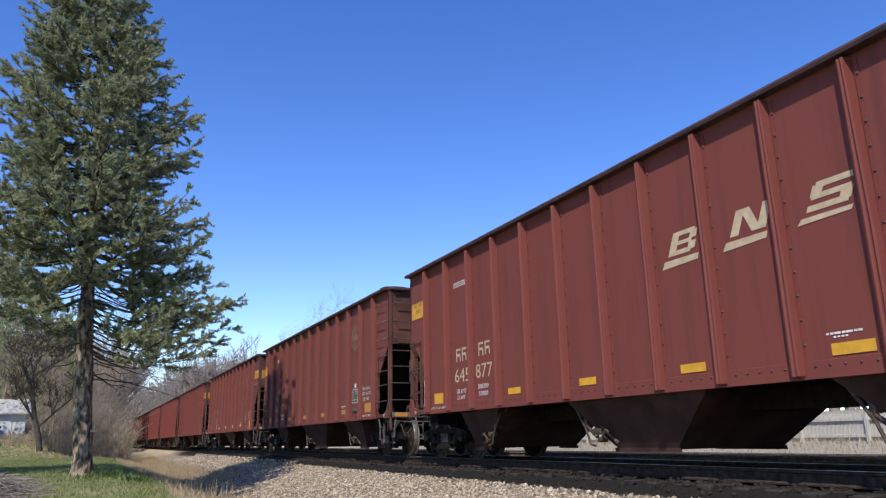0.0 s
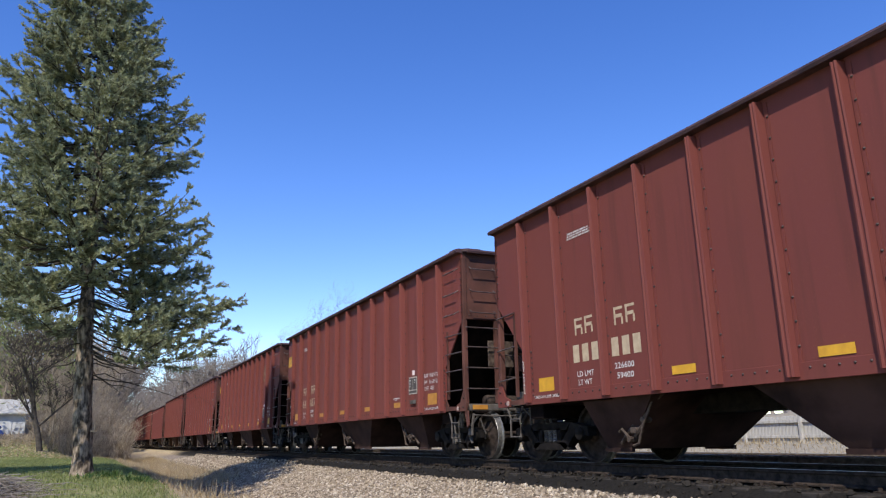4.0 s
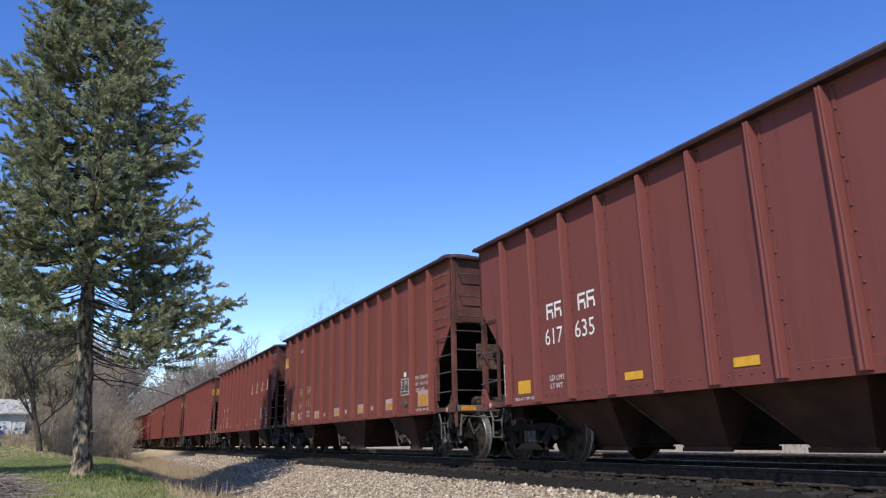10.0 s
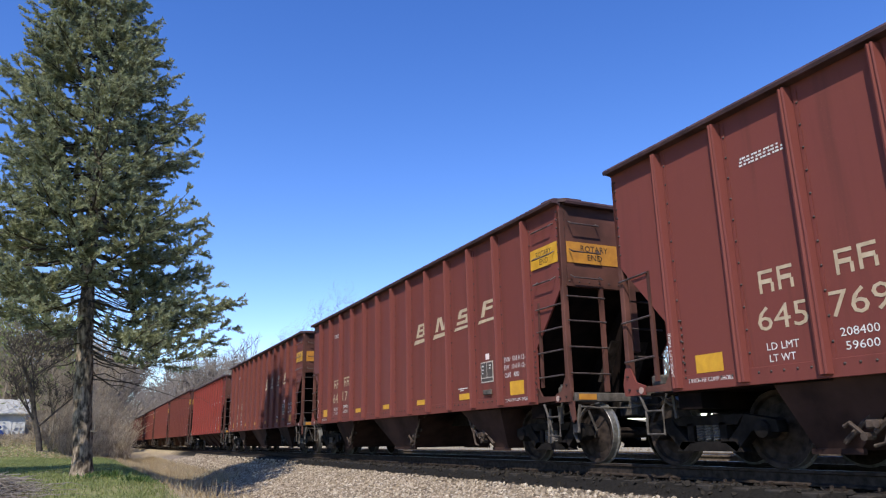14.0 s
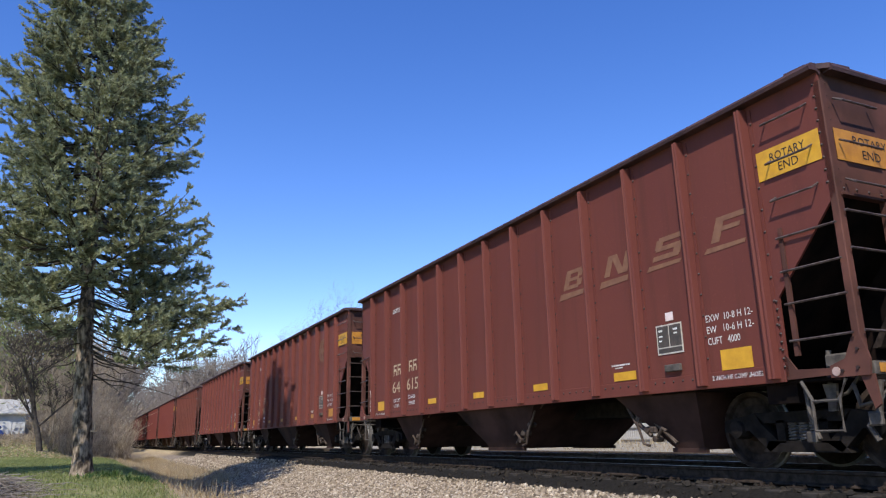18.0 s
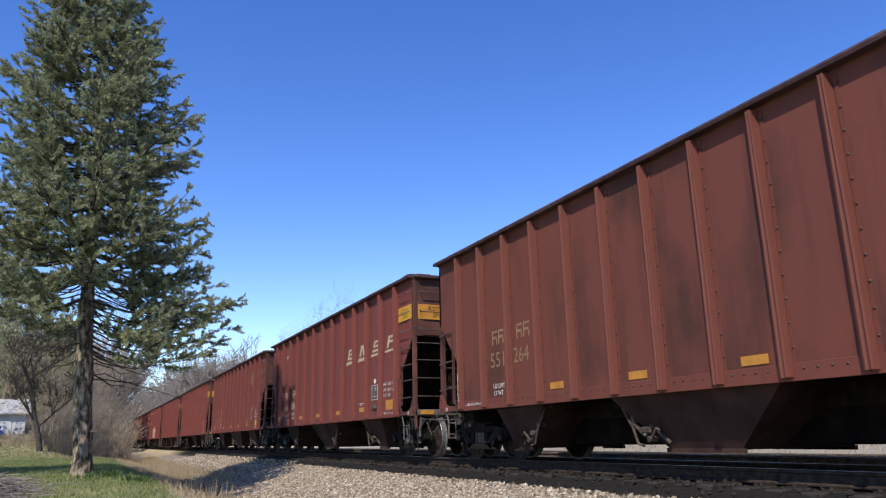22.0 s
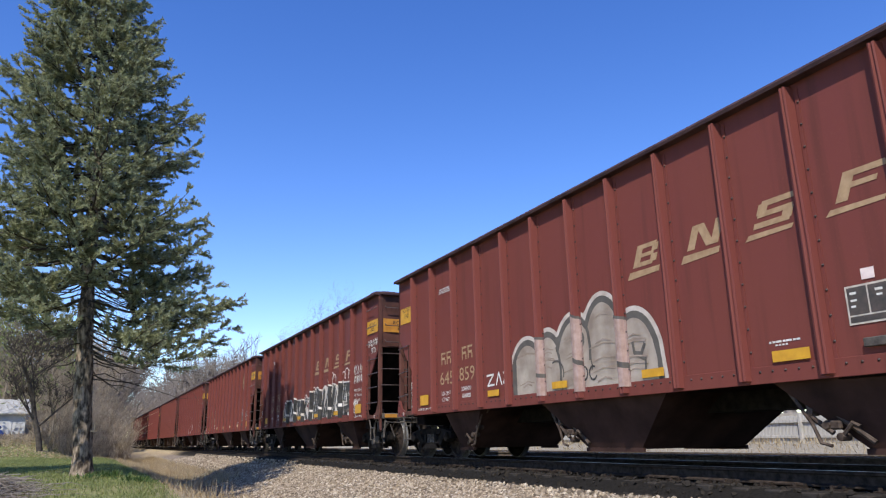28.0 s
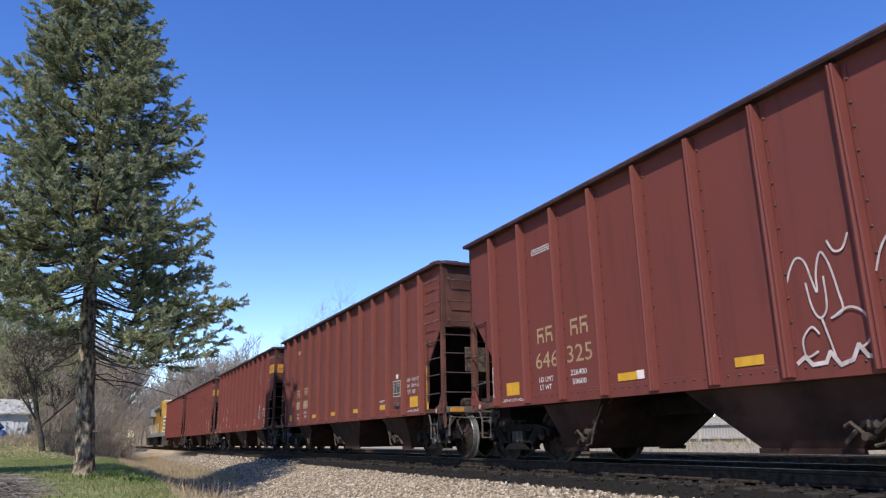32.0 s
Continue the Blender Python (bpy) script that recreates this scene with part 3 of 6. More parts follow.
            part("stirrup_step", bm, STEEL_GREY, car)
        bm = bmesh.new()
        box(bm, s * (half + 0.02) - 0.05, s * (half + 0.02) + 0.05, -0.07, 0.07, 1.75 if s > 0 else 1.2, TOP - 0.13, 0.01)
        part("end_post", bm, END_PAINT, car)
        # end sill, platform and centre sill stub
        bm = bmesh.new()
        box(bm, s * (half + 0.0) - 0.06, s * (half + 0.0) + 0.06, -SIDE + 0.08, SIDE - 0.08, 0.94, 1.08, 0.012)
        box(bm, s * (half - 0.2) - 0.42, s * (half - 0.2) + 0.42, -0.24, 0.24, 0.72, 1.02, 0.012)
        part("end_sill", bm, STEEL_GREY, car, "dusty grey end sill")
        bm = bmesh.new()
        box(bm, s * (half + 0.3) - 0.24, s * (half + 0.3) + 0.24, -0.11, 0.11, 0.78, 0.97, 0.02)
        prism(bm, [(s * (half + 0.5), -0.16), (s * (half + 0.66), -0.18), (s * (half + 0.72), 0.02), (s * (half + 0.62), 0.17), (s * (half + 0.48), 0.12)], "z", 0.74, 1.02)
        part("coupler", bm, STEEL_GRIME_SHADE, car, "rusty knuckle coupler")
        bm = bmesh.new()
        rod(bm, [(s * (half + 0.12), -1.25, 0.86), (s * (half + 0.14), -0.9, 0.84), (s * (half + 0.16), -0.3, 0.84), (s * (half + 0.42), -0.2, 0.9)], 0.016, 6)
        part("uncoupling_lever", bm, STEEL_GREY, car)
        bm = bmesh.new()
        rod(bm, [(s * (half + 0.15), 0.3, 0.8), (s * (half + 0.3), 0.3, 0.6), (s * (half + 0.5), 0.28, 0.42), (s * (half + 0.68), 0.24, 0.5)], 0.028, 6)
        part("air_hose", bm, BLACK, car)
        # slanted stiffener plates under the end sheet
        for q in (-1, 1):
            if short:
                continue
            bm = bmesh.new()
            prism(bm, [(s * (half - 0.1), 1.95), (s * (half - 0.16), 1.9), (s * (half - 0.55), 1.3), (s * (half - 0.45), 1.3)], "y", q * 0.3 - 0.09, q * 0.3 + 0.09)
            part("stiffener_plate", bm, WHEEL_MAT, car)
    # brake rigging that hangs before the front wheels
    bm = bmesh.new()
    rod(bm, [(half + 0.02, -1.2, 0.9), (half - 0.02, -1.22, 0.6), (half - 0.16, -1.2, 0.46), (half - 0.1, -1.18, 0.32)], 0.03, 6)
    rod(bm, [(half - 0.3, -1.15, 0.88), (half - 0.22, -1.2, 0.66), (half - 0.02, -1.2, 0.7), (half + 0.1, -1.12, 0.86)], 0.022, 6)
    rod(bm, [(half - 0.85, -1.18, 0.86), (half - 0.8, -1.22, 0.58), (half - 0.72, -1.22, 0.34)], 0.024, 6)
    rod(bm, [(half + 0.1, -1.1, 0.8), (half + 0.14, -1.0, 0.5), (half + 0.02, -0.95, 0.4)], 0.018, 6)
    box(bm, half - 0.13, half + 0.01, -1.26, -1.2, 0.46, 0.6, 0.015)
    box(bm, half - 0.86, half - 0.74, -1.26, -1.19, 0.3, 0.42, 0.015)
    prism(bm, [(half - 0.62, 0.9), (half - 0.46, 0.9), (half - 0.5, 0.62), (half - 0.56, 0.62)], "y", -1.2, -1.16)
    part("brake_rigging", bm, STEEL_GREY, car, "dusty brake rods and hangers")
    ladders(car, half, short)
    # underframe
    bm = bmesh.new()
    box(bm, -half + 0.2, half - 0.2, -0.3, 0.3, 0.7, 1.0)
    part("centre_sill", bm, STEEL_GRIME_SHADE, car)
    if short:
        # dark filler that shuts out daylight between the chutes
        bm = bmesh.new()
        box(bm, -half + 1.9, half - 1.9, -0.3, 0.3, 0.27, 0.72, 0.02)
        part("gate_housing", bm, UNDER, car, "housing of the bottom gates, near black with painted shade")
        for i in range(5):
            add_chute(car, 2, 0, -4.75 + 2.06 * i)
    else:
        for f, x in ((1, -4.3), (0, 4.3)):
            add_chute(car, 1, f, x)
    for s in (-1, 1):
        b = thing_part("bogie", car, pose(s * (half - 1.06), 0, 0))
        part("side_frame", FRAMES[0], None, b, "dark cast steel side frame")
        part("spring_nest", SPRINGS, None, b, "dusty coil springs")
        part("side_frame", FRAMES[1], None, b, "dark cast steel side frame")
        part("wheelset", WHEELS, None, b, "rolled steel wheels on an axle with bright treads", pose(-0.89, 0, 0.457))
        part("wheelset", WHEELS, None, b, "rolled steel wheels on an axle with bright treads", pose(0.89, 0, 0.457))
    return car


def add_chute(car, end, flip, x):
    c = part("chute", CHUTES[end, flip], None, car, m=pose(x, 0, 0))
    if end < 2:
        part("door_linkage", LINKS[flip], None, c, "dusty brown door linkage")
    else:
        bm = bmesh.new()
        rod(bm, [(-0.36, -1.14, 0.96), (0.1, -0.5, 0.3)], 0.012, 6)
        part("door_rod", bm, LINK_MAT, c, "thin worn door rod")


def thing_part(name, parent, m):
    o = new(name, BOLSTER)
    o.parent, o.matrix_basis = parent, m
    return o


def joined_wheel():
    """Wheels, axle and polished treads in one mesh with two materials."""
    a, b = wheelset_mesh(), tread_mesh()
    bm = bmesh.new()
    bm.from_mesh(a)
    n = len(bm.faces)
    bm.from_mesh(b)
    bm.faces.ensure_lookup_table()
    for f in bm.faces[n:]:
        f.material_index = 1
    me = mesh_of("wheelset", bm, WHEEL_MAT)
    me.materials.append(TREAD_MAT)
    bpy.data.meshes.remove(a)
    bpy.data.meshes.remove(b)
    return me


def grab(bm, p, q, out, r=0.013):
    """A grab iron that stands off its plate by out."""
    p, q, o = Vector(p), Vector(q), Vector(out)
    rod(bm, [p, p + o, q + o, q], r, 6)


def ladders(car, half, short):
    y = -SIDE
    # front corner, on the side
    for z in (3.9, 3.42, 2.98):
        bm = bmesh.new()
        grab(bm, (half - 0.72, y, z), (half - 0.18, y, z), (0, -0.1, -0.06))
        part("grab_iron", bm, BAR, car)
    bm = bmesh.new()
    box(bm, half - 0.74, half - 0.69, y - 0.02, y + 0.02, 1.2, TOP - 0.25 if short else 2.62)
    part("ladder_stile", bm, END_PAINT, car)
    for z in (2.5, 2.12, 1.76, 1.36):
        bm = bmesh.new()
        rod(bm, [(half - 0.76, y - 0.04, z), (half - 0.02, y - 0.04, z)], 0.014, 6)
        part("rung", bm, BAR, car)
    # front corner, on the end
    for z in (3.9, 3.42, 2.98):
        bm = bmesh.new()
        grab(bm, (half + 0.03, y + 0.16, z), (half + 0.03, y + 0.72, z), (0.1, 0, -0.06))
        part("grab_iron", bm, BAR, car)
    bm = bmesh.new()
    box(bm, half - 0.02, half + 0.05, y + 0.72, y + 0.78, 1.1, TOP - 0.25 if short else 2.84)
    part("ladder_stile", bm, END_PAINT, car)
    for z in (2.62, 2.22, 1.8, 1.38):
        bm = bmesh.new()
        rod(bm, [(half + 0.05, y + 0.04, z), (half + 0.05, y + 0.8, z)], 0.014, 6)
        part("rung", bm, BAR, car)
    # rear corner
    for z in (2.55, 1.95, 1.4):
        bm = bmesh.new()
        rod(bm, [(-half + 0.02, y - 0.03, z), (-half + 0.62, y - 0.03, z + 0.03)], 0.014, 6)
        part("rung", bm, BAR, car)
    bm = bmesh.new()
    box(bm, -half + 0.58, -half + 0.64, y - 0.01, y + 0.03, 1.1, 2.6 if not short else 3.0)
    part("ladder_stile", bm, END_PAINT, car)
    for z in (2.3, 1.9, 1.5):
        bm = bmesh.new()
        rod(bm, [(-half - 0.03, y + 0.05, z), (-half - 0.03, y + 0.75, z)], 0.014, 6)
        part("rung", bm, BAR, car)


CHUTES = {(e, f): chute_mesh(e, f) for e in (0, 1, 2) for f in (0, 1)}
LINKS = (linkage_mesh(0), linkage_mesh(1))
FRAMES = (side_frame_mesh(-1), side_frame_mesh(1))
SPRINGS = spring_mesh(-1)
WHEELS = joined_wheel()
BOLSTER = bolster_mesh()

HOPPER = build_hopper("hopper_car", HALF, False, "brown open-top hopper car with vertical side posts")
TOP = 4.065
SHORT = build_hopper("hopper_car", HALF - 0.55, True, "shorter brown open-top hopper car with vertical side posts")
TOP = 4.185
TALLER = build_hopper("hopper_car", HALF - 0.55, True, "shorter stained open-top hopper car with vertical side posts")
TOP = 4.25

# ---- markings ----
TEXTS = {}


def text_mesh(s, width, height, material, spin=False):
    """Lettering as a flat mesh of that width and height, its lower left at the origin, facing -y."""
    key = (s, width, height, material.name, spin)
    if key not in TEXTS:
        cu = bpy.data.curves.new("lettering", "FONT")
        cu.body, cu.size = s, 1.0
        cu.resolution_u = 2
        ob = bpy.data.objects.new("lettering", cu)
        me = bpy.data.meshes.new_from_object(ob)
        bpy.data.objects.remove(ob)
        bpy.data.curves.remove(cu)
        v = np.empty(len(me.vertices) * 3)
        me.vertices.foreach_get("co", v)
        v = v.reshape(-1, 3)
        lo, hi = v.min(0), v.max(0)
        u = (v[:, 0] - lo[0]) / (hi[0] - lo[0]) * width
        w = (v[:, 1] - lo[1]) / (hi[1] - lo[1]) * height
        out = np.stack([-w if spin else u, 0 * u, u if spin else w], 1)
        me.vertices.foreach_set("co", out.ravel())
        me.materials.clear()
        me.materials.append(material)
        me.update()
        TEXTS[key] = me
    return TEXTS[key]


def plates(quads, material, name="marking"):
    """Flat painted shapes in the plane of the side: lists of (x, z) outlines."""
    bm = bmesh.new()
    for i, q in enumerate(quads):
        bm.faces.new([bm.verts.new((x, -0.00012 * i, z)) for x, z in q])
    me = bpy.data.meshes.new(name)
    bm.to_mesh(me)
    bm.free()
    me.materials.append(material)
    return me


def rect(x0, x1, z0, z1):
    return [(x0, z0), (x1, z0), (x1, z1), (x0, z1)]


def slab(x0, x1, z0, z1, material, name):
    bm = bmesh.new()
    box(bm, x0, x1, -0.004, 0.0, z0, z1)
    return mesh_of(name, bm, material)


def logo_quads(i):
    """Slanted blocks, one a panel, each with a bar beneath."""
    x0, sl = 1.42 + 1.07 * i, 0.45

    def bar(u0, u1, z0, z1):
        return [(x0 + u0 + sl * (z0 - 2.57), z0), (x0 + u1 + sl * (z0 - 2.57), z0), (x0 + u1 + sl * (z1 - 2.57), z1), (x0 + u0 + sl * (z1 - 2.57), z1)]

    lo, hi = 2.57, 2.87
    if i == 0:
        q = [bar(0, 0.13, lo, hi), bar(0.13, 0.4, lo, lo + 0.06), bar(0.13, 0.38, 2.695, 2.745), bar(0.13, 0.4, hi - 0.06, hi), bar(0.34, 0.47, lo + 0.03, 2.7), bar(0.33, 0.45, 2.74, hi - 0.03)]
    elif i == 1:
        q = [bar(0, 0.13, lo, hi), bar(0.4, 0.53, lo, hi), [(x0 + 0.06 + sl * 0.3, hi), (x0 + 0.2 + sl * 0.3, hi), (x0 + 0.47, lo), (x0 + 0.33, lo)]]
    elif i == 2:
        q = [bar(0.0, 0.5, lo, lo + 0.065), bar(0.02, 0.5, 2.69, 2.75), bar(0.04, 0.56, hi - 0.065, hi), bar(0.38, 0.52, lo + 0.03, 2.72), bar(0.0, 0.14, 2.72, hi - 0.03)]
    else:
        q = [bar(0, 0.14, lo, hi), bar(0.14, 0.52, hi - 0.065, hi), bar(0.14, 0.42, 2.69, 2.745)]
    low = 0.1 if i < 2 else 0.065
    q.append([(x0 - 0.13, 2.52 - low), (x0 + 0.52, 2.52 - low * 0.75), (x0 + 0.55, 2.52), (x0 - 0.07, 2.52)])
    return q


def emblem_quads(cx, cz, r):
    """A broad ring with small nicks round a cross with flared arms."""
    q = []
    n = 36
    for k in range(n):
        a, b = 2 * math.pi * k / n, 2 * math.pi * (k + 1) / n
        for f0, f1 in ((0.94, 1.0), (0.64, 0.7)):
            q.append([(cx + r * f * math.cos(t), cz + r * f * math.sin(t)) for f, t in ((f0, a), (f1, a), (f1, b), (f0, b))])
        b -= 0.03
        q.append([(cx + r * f * math.cos(t), cz + r * f * math.sin(t)) for f, t in ((0.72, a), (0.92, a), (0.92, b), (0.72, b))])
    for k in range(4):
        c, s = math.cos(k * math.pi / 2), math.sin(k * math.pi / 2)
        arm = [(0.0, 0.0), (0.2, -0.2), (0.44, -0.2), (0.58, -0.28), (0.62, 0.0), (0.58, 0.28), (0.44, 0.2), (0.2, 0.2)]
        q.append([(cx + r * (u * c - v * s), cz + r * (u * s + v * c)) for u, v in arm])
    return q


def block_letters(x0, z0, n, w=0.2, h=0.26):
    """Blocks that stand for reporting marks."""
    q = []
    for i in range(n):
        x = x0 + i * (w + 0.06)
        q += [rect(x, x + 0.04, z0, z0 + h), rect(x + 0.04, x + w, z0 + h - 0.04, z0 + h), rect(x + 0.04, x + w - 0.02, z0 + h / 2 - 0.025, z0 + h / 2 + 0.025),
              rect(x + w - 0.04, x + w, z0 + (0.02 if i else 0.0), z0 + h / 2 - 0.025)]
    return q


MARKS = {}


def mark(key, make):
    if key not in MARKS:
        MARKS[key] = make()
    return MARKS[key]


def brush_stroke(pts, w):
    """A painted line along points, as quads."""
    q = []
    for (x0, z0), (x1, z1) in zip(pts, pts[1:]):
        d = math.hypot(x1 - x0, z1 - z0) or 1
        nx, nz = -(z1 - z0) / d * w / 2, (x1 - x0) / d * w / 2
        ex, ez = (x1 - x0) / d * w * 0.25, (z1 - z0) / d * w * 0.25
        q.append([(x0 - ex + nx, z0 - ez + nz), (x0 - ex - nx, z0 - ez - nz), (x1 + ex - nx, z1 + ez - nz), (x1 + ex + nx, z1 + ez + nz)])
    return q


def curl(cx, cz, rx, rz, a0, a1, n=12):
    return [(cx + rx * math.cos(math.radians(a0 + (a1 - a0) * k / n)), cz + rz * math.sin(math.radians(a0 + (a1 - a0) * k / n))) for k in range(n + 1)]


# dark stains by car: where along the side, width, foot and top
STAINED = {10: (4.02, 0.16, 1.13, 1.75), 20: (4.0, 0.1, 1.1, 1.95), 2: (5.06, 0.1, 1.8, 2.7), 7: (1.3, 0.5, 1.1, 1.5)}


def decorate(car, spec):
    """Paint, reflectors and stencils of one car."""
    n, number, logo, end, colour, weights, short = spec
    half = HALF - 0.55 if short else HALF
    for o in car.children_recursive:
        o.color = (*colour, 1)
    k = (half - 1.02) / 6.42
    Y = -SIDE - 0.005
    pale = TAN_MID if n == 18 else WHITE if short else TAN_WARM if logo == "C" or n in (9, 23, 24) else TAN

    def put(name, mesh, label="", x=0.0, y=Y, z=0.0):
        o = part(name, mesh, None, car, label, pose(x, y, z))
        if name.endswith("stencil"):
            tagged(o, label or "small white stencilled lettering", kind="stuff")
        return o

    up = 0.16 if n == 18 else 0.36 if short else 0.0
    if number:
        for s, x, z in ((number[:3], -5.08, 1.52), (number[3:], -4.15, 1.54)):
            s = s.strip("_")
            if s:
                put("road_number", text_mesh(s, 0.06 + 0.2 * len(s) if len(s) < 3 else 0.5 if short else 0.66, 0.27, pale), "stencilled car number", x * k, z=z + up)
    else:
        put("road_number", mark(("bars", pale.name, k), lambda: plates([rect((-5.08 + 0.24 * i) * k, (-4.92 + 0.24 * i) * k, 1.52, 1.79) for i in (0, 1, 2, 4, 5, 6)], pale)), "faded car number")
    for x0, z0 in ((-5.0, 1.94), (-4.74, 1.945), (-4.02, 1.96), (-3.76, 1.965)):
        put("reporting_mark", mark(("rep", pale.name, k, x0), lambda: plates(block_letters(x0 * k, z0, 1), pale)), "pale stencilled block", z=up)
    put("stencil", text_mesh("LD LMT", 0.42, 0.08, WHITE), "", -5.0 * k, z=1.3)
    put("stencil", text_mesh("LT WT", 0.34, 0.08, WHITE), "", -4.98 * k, z=1.17)
    if weights:
        put("stencil", text_mesh(weights[0], 0.42, 0.085, WHITE), "", -4.08 * k, z=1.34)
        put("stencil", text_mesh(weights[1], 0.36, 0.085, WHITE), "", -4.04 * k, z=1.2)
    if not short:
        put("warning_stencil", mark("lines", lambda: plates([rect(-5.02 + 0.058 * j + 0.012 * ((i + j) % 3), -4.97 + 0.058 * j, 3.5 + 0.04 * i, 3.522 + 0.04 * i) for i in range(3) for j in range(12 - i)], WHITE)), "small white stencil lines")
    put("lift_stencil", text_mesh("JACK-LIFT HERE", 0.56, 0.06, WHITE, True), "", (-6.42 + 0.03) * k, -SIDE - POST_OUT - 0.002, 1.12)
    put("shoe_stencil", text_mesh("2 INCH HF COMP SHOES", 0.75, 0.055, WHITE), "", 5.5 * k, -SIDE - 0.017, 1.03)
    put("shoe_stencil", text_mesh("2 INCH HF COMP SHOES", 0.72, 0.05, WHITE), "", -6.25 * k, -SIDE - 0.017, 1.03)
    refl = ORANGE if n % 3 == 1 or n in (9, 18) else YELLOW
    for x0, x1, z0, z1 in ((-6.1, -5.66, 1.14, 1.36), (-2.92, -2.5, 1.16, 1.27), (-0.75, -0.33, 1.16, 1.27), (1.45, 1.88, 1.16, 1.27), (3.62, 4.1, 1.16, 1.28), (5.66, 6.13, 1.14, 1.38)):
        if n == 18 and x0 < -6:
            continue
        if n in (2, 25) and -3 < x0 < 5:
            put("sticker", mark(("pale_square", x0, k), lambda: slab((x0 - 0.24) * k, (x0 - 0.05) * k, z0, z1, PALE_SQUARE, "sticker")), "pale cream reflective square")
        if n == 9:
            put("reflector_ground", slab(x0 - 0.1, x1 + 0.07, z0 - 0.03, z1 + 0.1, RING_PAINT, "reflector_ground"), "pale primer round the reflector", y=Y + 0.003)
            if x1 < 5:
                put("sticker", slab(x1 + 0.55, x1 + 0.73, z0 + 0.01, z1 + 0.01, RING_PAINT, "sticker"), "pale square patch")
        put("reflector", mark(("refl", x0, k, refl.name), lambda: slab(x0 * k, x1 * k, z0, z1, refl, "reflector")), "yellow reflective plate" if refl is YELLOW else "faded orange reflective plate", y=Y - (0.025 if n in (23, 24) else 0.0))
    put("data_panel", mark(("panel", k, n == 18), lambda: slab(4.58 * k, 5.06 * k, 1.43, 1.82, TAN_DIM if n == 18 else PANEL_EDGE, "data_panel")), "white-framed stencil panel")
    dp = put("data_panel", mark(("panel_in", k), lambda: plates([rect(4.6 * k, 4.812 * k, 1.525, 1.8), rect(4.828 * k, 5.04 * k, 1.525, 1.8), rect(4.6 * k, 5.04 * k, 1.45, 1.51)], PANEL)), "dark stencil field", y=Y - 0.006)
    put("stencil", mark(("panel_txt", k), lambda: plates([rect(4.63 * k, 4.7 * k, 1.73, 1.755), rect(4.63 * k, 4.7 * k, 1.66, 1.68), rect(4.63 * k, 4.68 * k, 1.6, 1.62), rect(4.9 * k, 4.98 * k, 1.73, 1.755), rect(4.91 * k, 4.97 * k, 1.68, 1.7)], WHITE)), y=Y - 0.008)
    bm = mark(("tag", k), lambda: slab_box(4.72 * k, 5.0 * k, 1.2, 1.29))
    put("card_holder", bm, "grey metal card holder", 0.1 if n == 14 else 0.0, z=-0.11 if n == 14 else 0.0)
    if n % 4 != 2:
        put("sticker", mark(("sticker", k), lambda: slab(4.78 * k, 4.92 * k, 1.86, 1.97, PINK, "sticker")), "pale square sticker")
    for i, s in enumerate(() if n == 18 else ("EXW  10-8 H 12-", "EW   10-6 H 12-", "CUFT   3420" if short and n != 18 else "CUFT   4000")):
        put("stencil", text_mesh(s, (0.72, 0.72, 0.5)[i], 0.085, WHITE), "", 5.48 * k, z=1.74 - 0.14 * i)
    put("stencil", mark(("date", k), lambda: plates([rect((3.58 + 0.045 * i) * k, (3.61 + 0.045 * i + 0.008 * (i % 3)) * k, 1.37, 1.392) for i in range(9)] + [rect((3.66 + 0.045 * i) * k, (3.69 + 0.045 * i) * k, 1.335, 1.352) for i in range(4)], WHITE)))
    if n in STAINED:
        x, w, z0, z1 = STAINED[n]
        put("stain", plates([[(x * k, z0), ((x + w) * k, z0), ((x + w * 1.1) * k, z0 + 0.35), ((x + w * 0.8) * k, z1 - 0.1), ((x + w * 0.7) * k, z1), ((x + w * 0.3) * k, z1 - 0.06), ((x + 0.1 * w) * k, z0 + 0.4)]], STAIN), "dark seeping stain below a side post", y=Y + 0.002)
    if logo == "L":
        lm = WHITE if short else (TAN_DIM if n in (3, 15) else TAN_WARM if n in (6, 23, 24) else TAN)
        for i in range(4):
            f, mid = (0.74 if n == 8 else 1.0), 1.68 + 1.07 * i
            put("logo_block", mark(("logo", lm.name, k, i, f), lambda: plates([[((mid + (x - mid) * f) * k, 2.6 + (z - 2.6) * f) for x, z in q] for q in logo_quads(i)], lm)), "slanted pale logo block with a bar beneath", 1.07 * k if short or n in (10, 15, 19) else 0.0, z=0.1 if n == 8 else 0.18 if short else 0.12)
    elif logo == "C":
        lm = TAN_MID if n in (20, 25) else TAN_DIM
        put("logo", mark(("emblem", k, lm.name), lambda: plates(emblem_quads(4.82 * k, 3.28, 0.38), lm)), "faded tan round cross emblem")
    if not short:
        add_chute(car, 0, 1 if end == "F" else 0, 0.4 if end == "F" else -0.4)
    if n == 18:
        for o in [c for c in car.children if c.name.split(".")[0] == "chute"]:
            for c in list(o.children):
                bpy.data.objects.remove(c)
            bpy.data.objects.remove(o)
        for kind, flip, x in ((1, 1, -3.9), (0, 0, -0.4), (1, 0, 3.9)):
            add_chute(car, kind, flip, x)
        for o in car.children:
            if o.name.split(".")[0] in ("side_sheet", "side_post"):
                o.data = o.data.copy()
                o.data.materials[0] = PAINT_SOAKED
    if n == 14:
        for i, s in enumerate(("CONSTANT CONTACT", "SIDE BEARING ZERO", "CLEARANCE NORMAL")):
            put("stencil", text_mesh(s, 0.6, 0.055, WHITE), "", 4.5 * k, z=1.345 - 0.072 * i)
    if end != "F":
        brake_gear(car, half)
    # rotary end plates
    sign = None
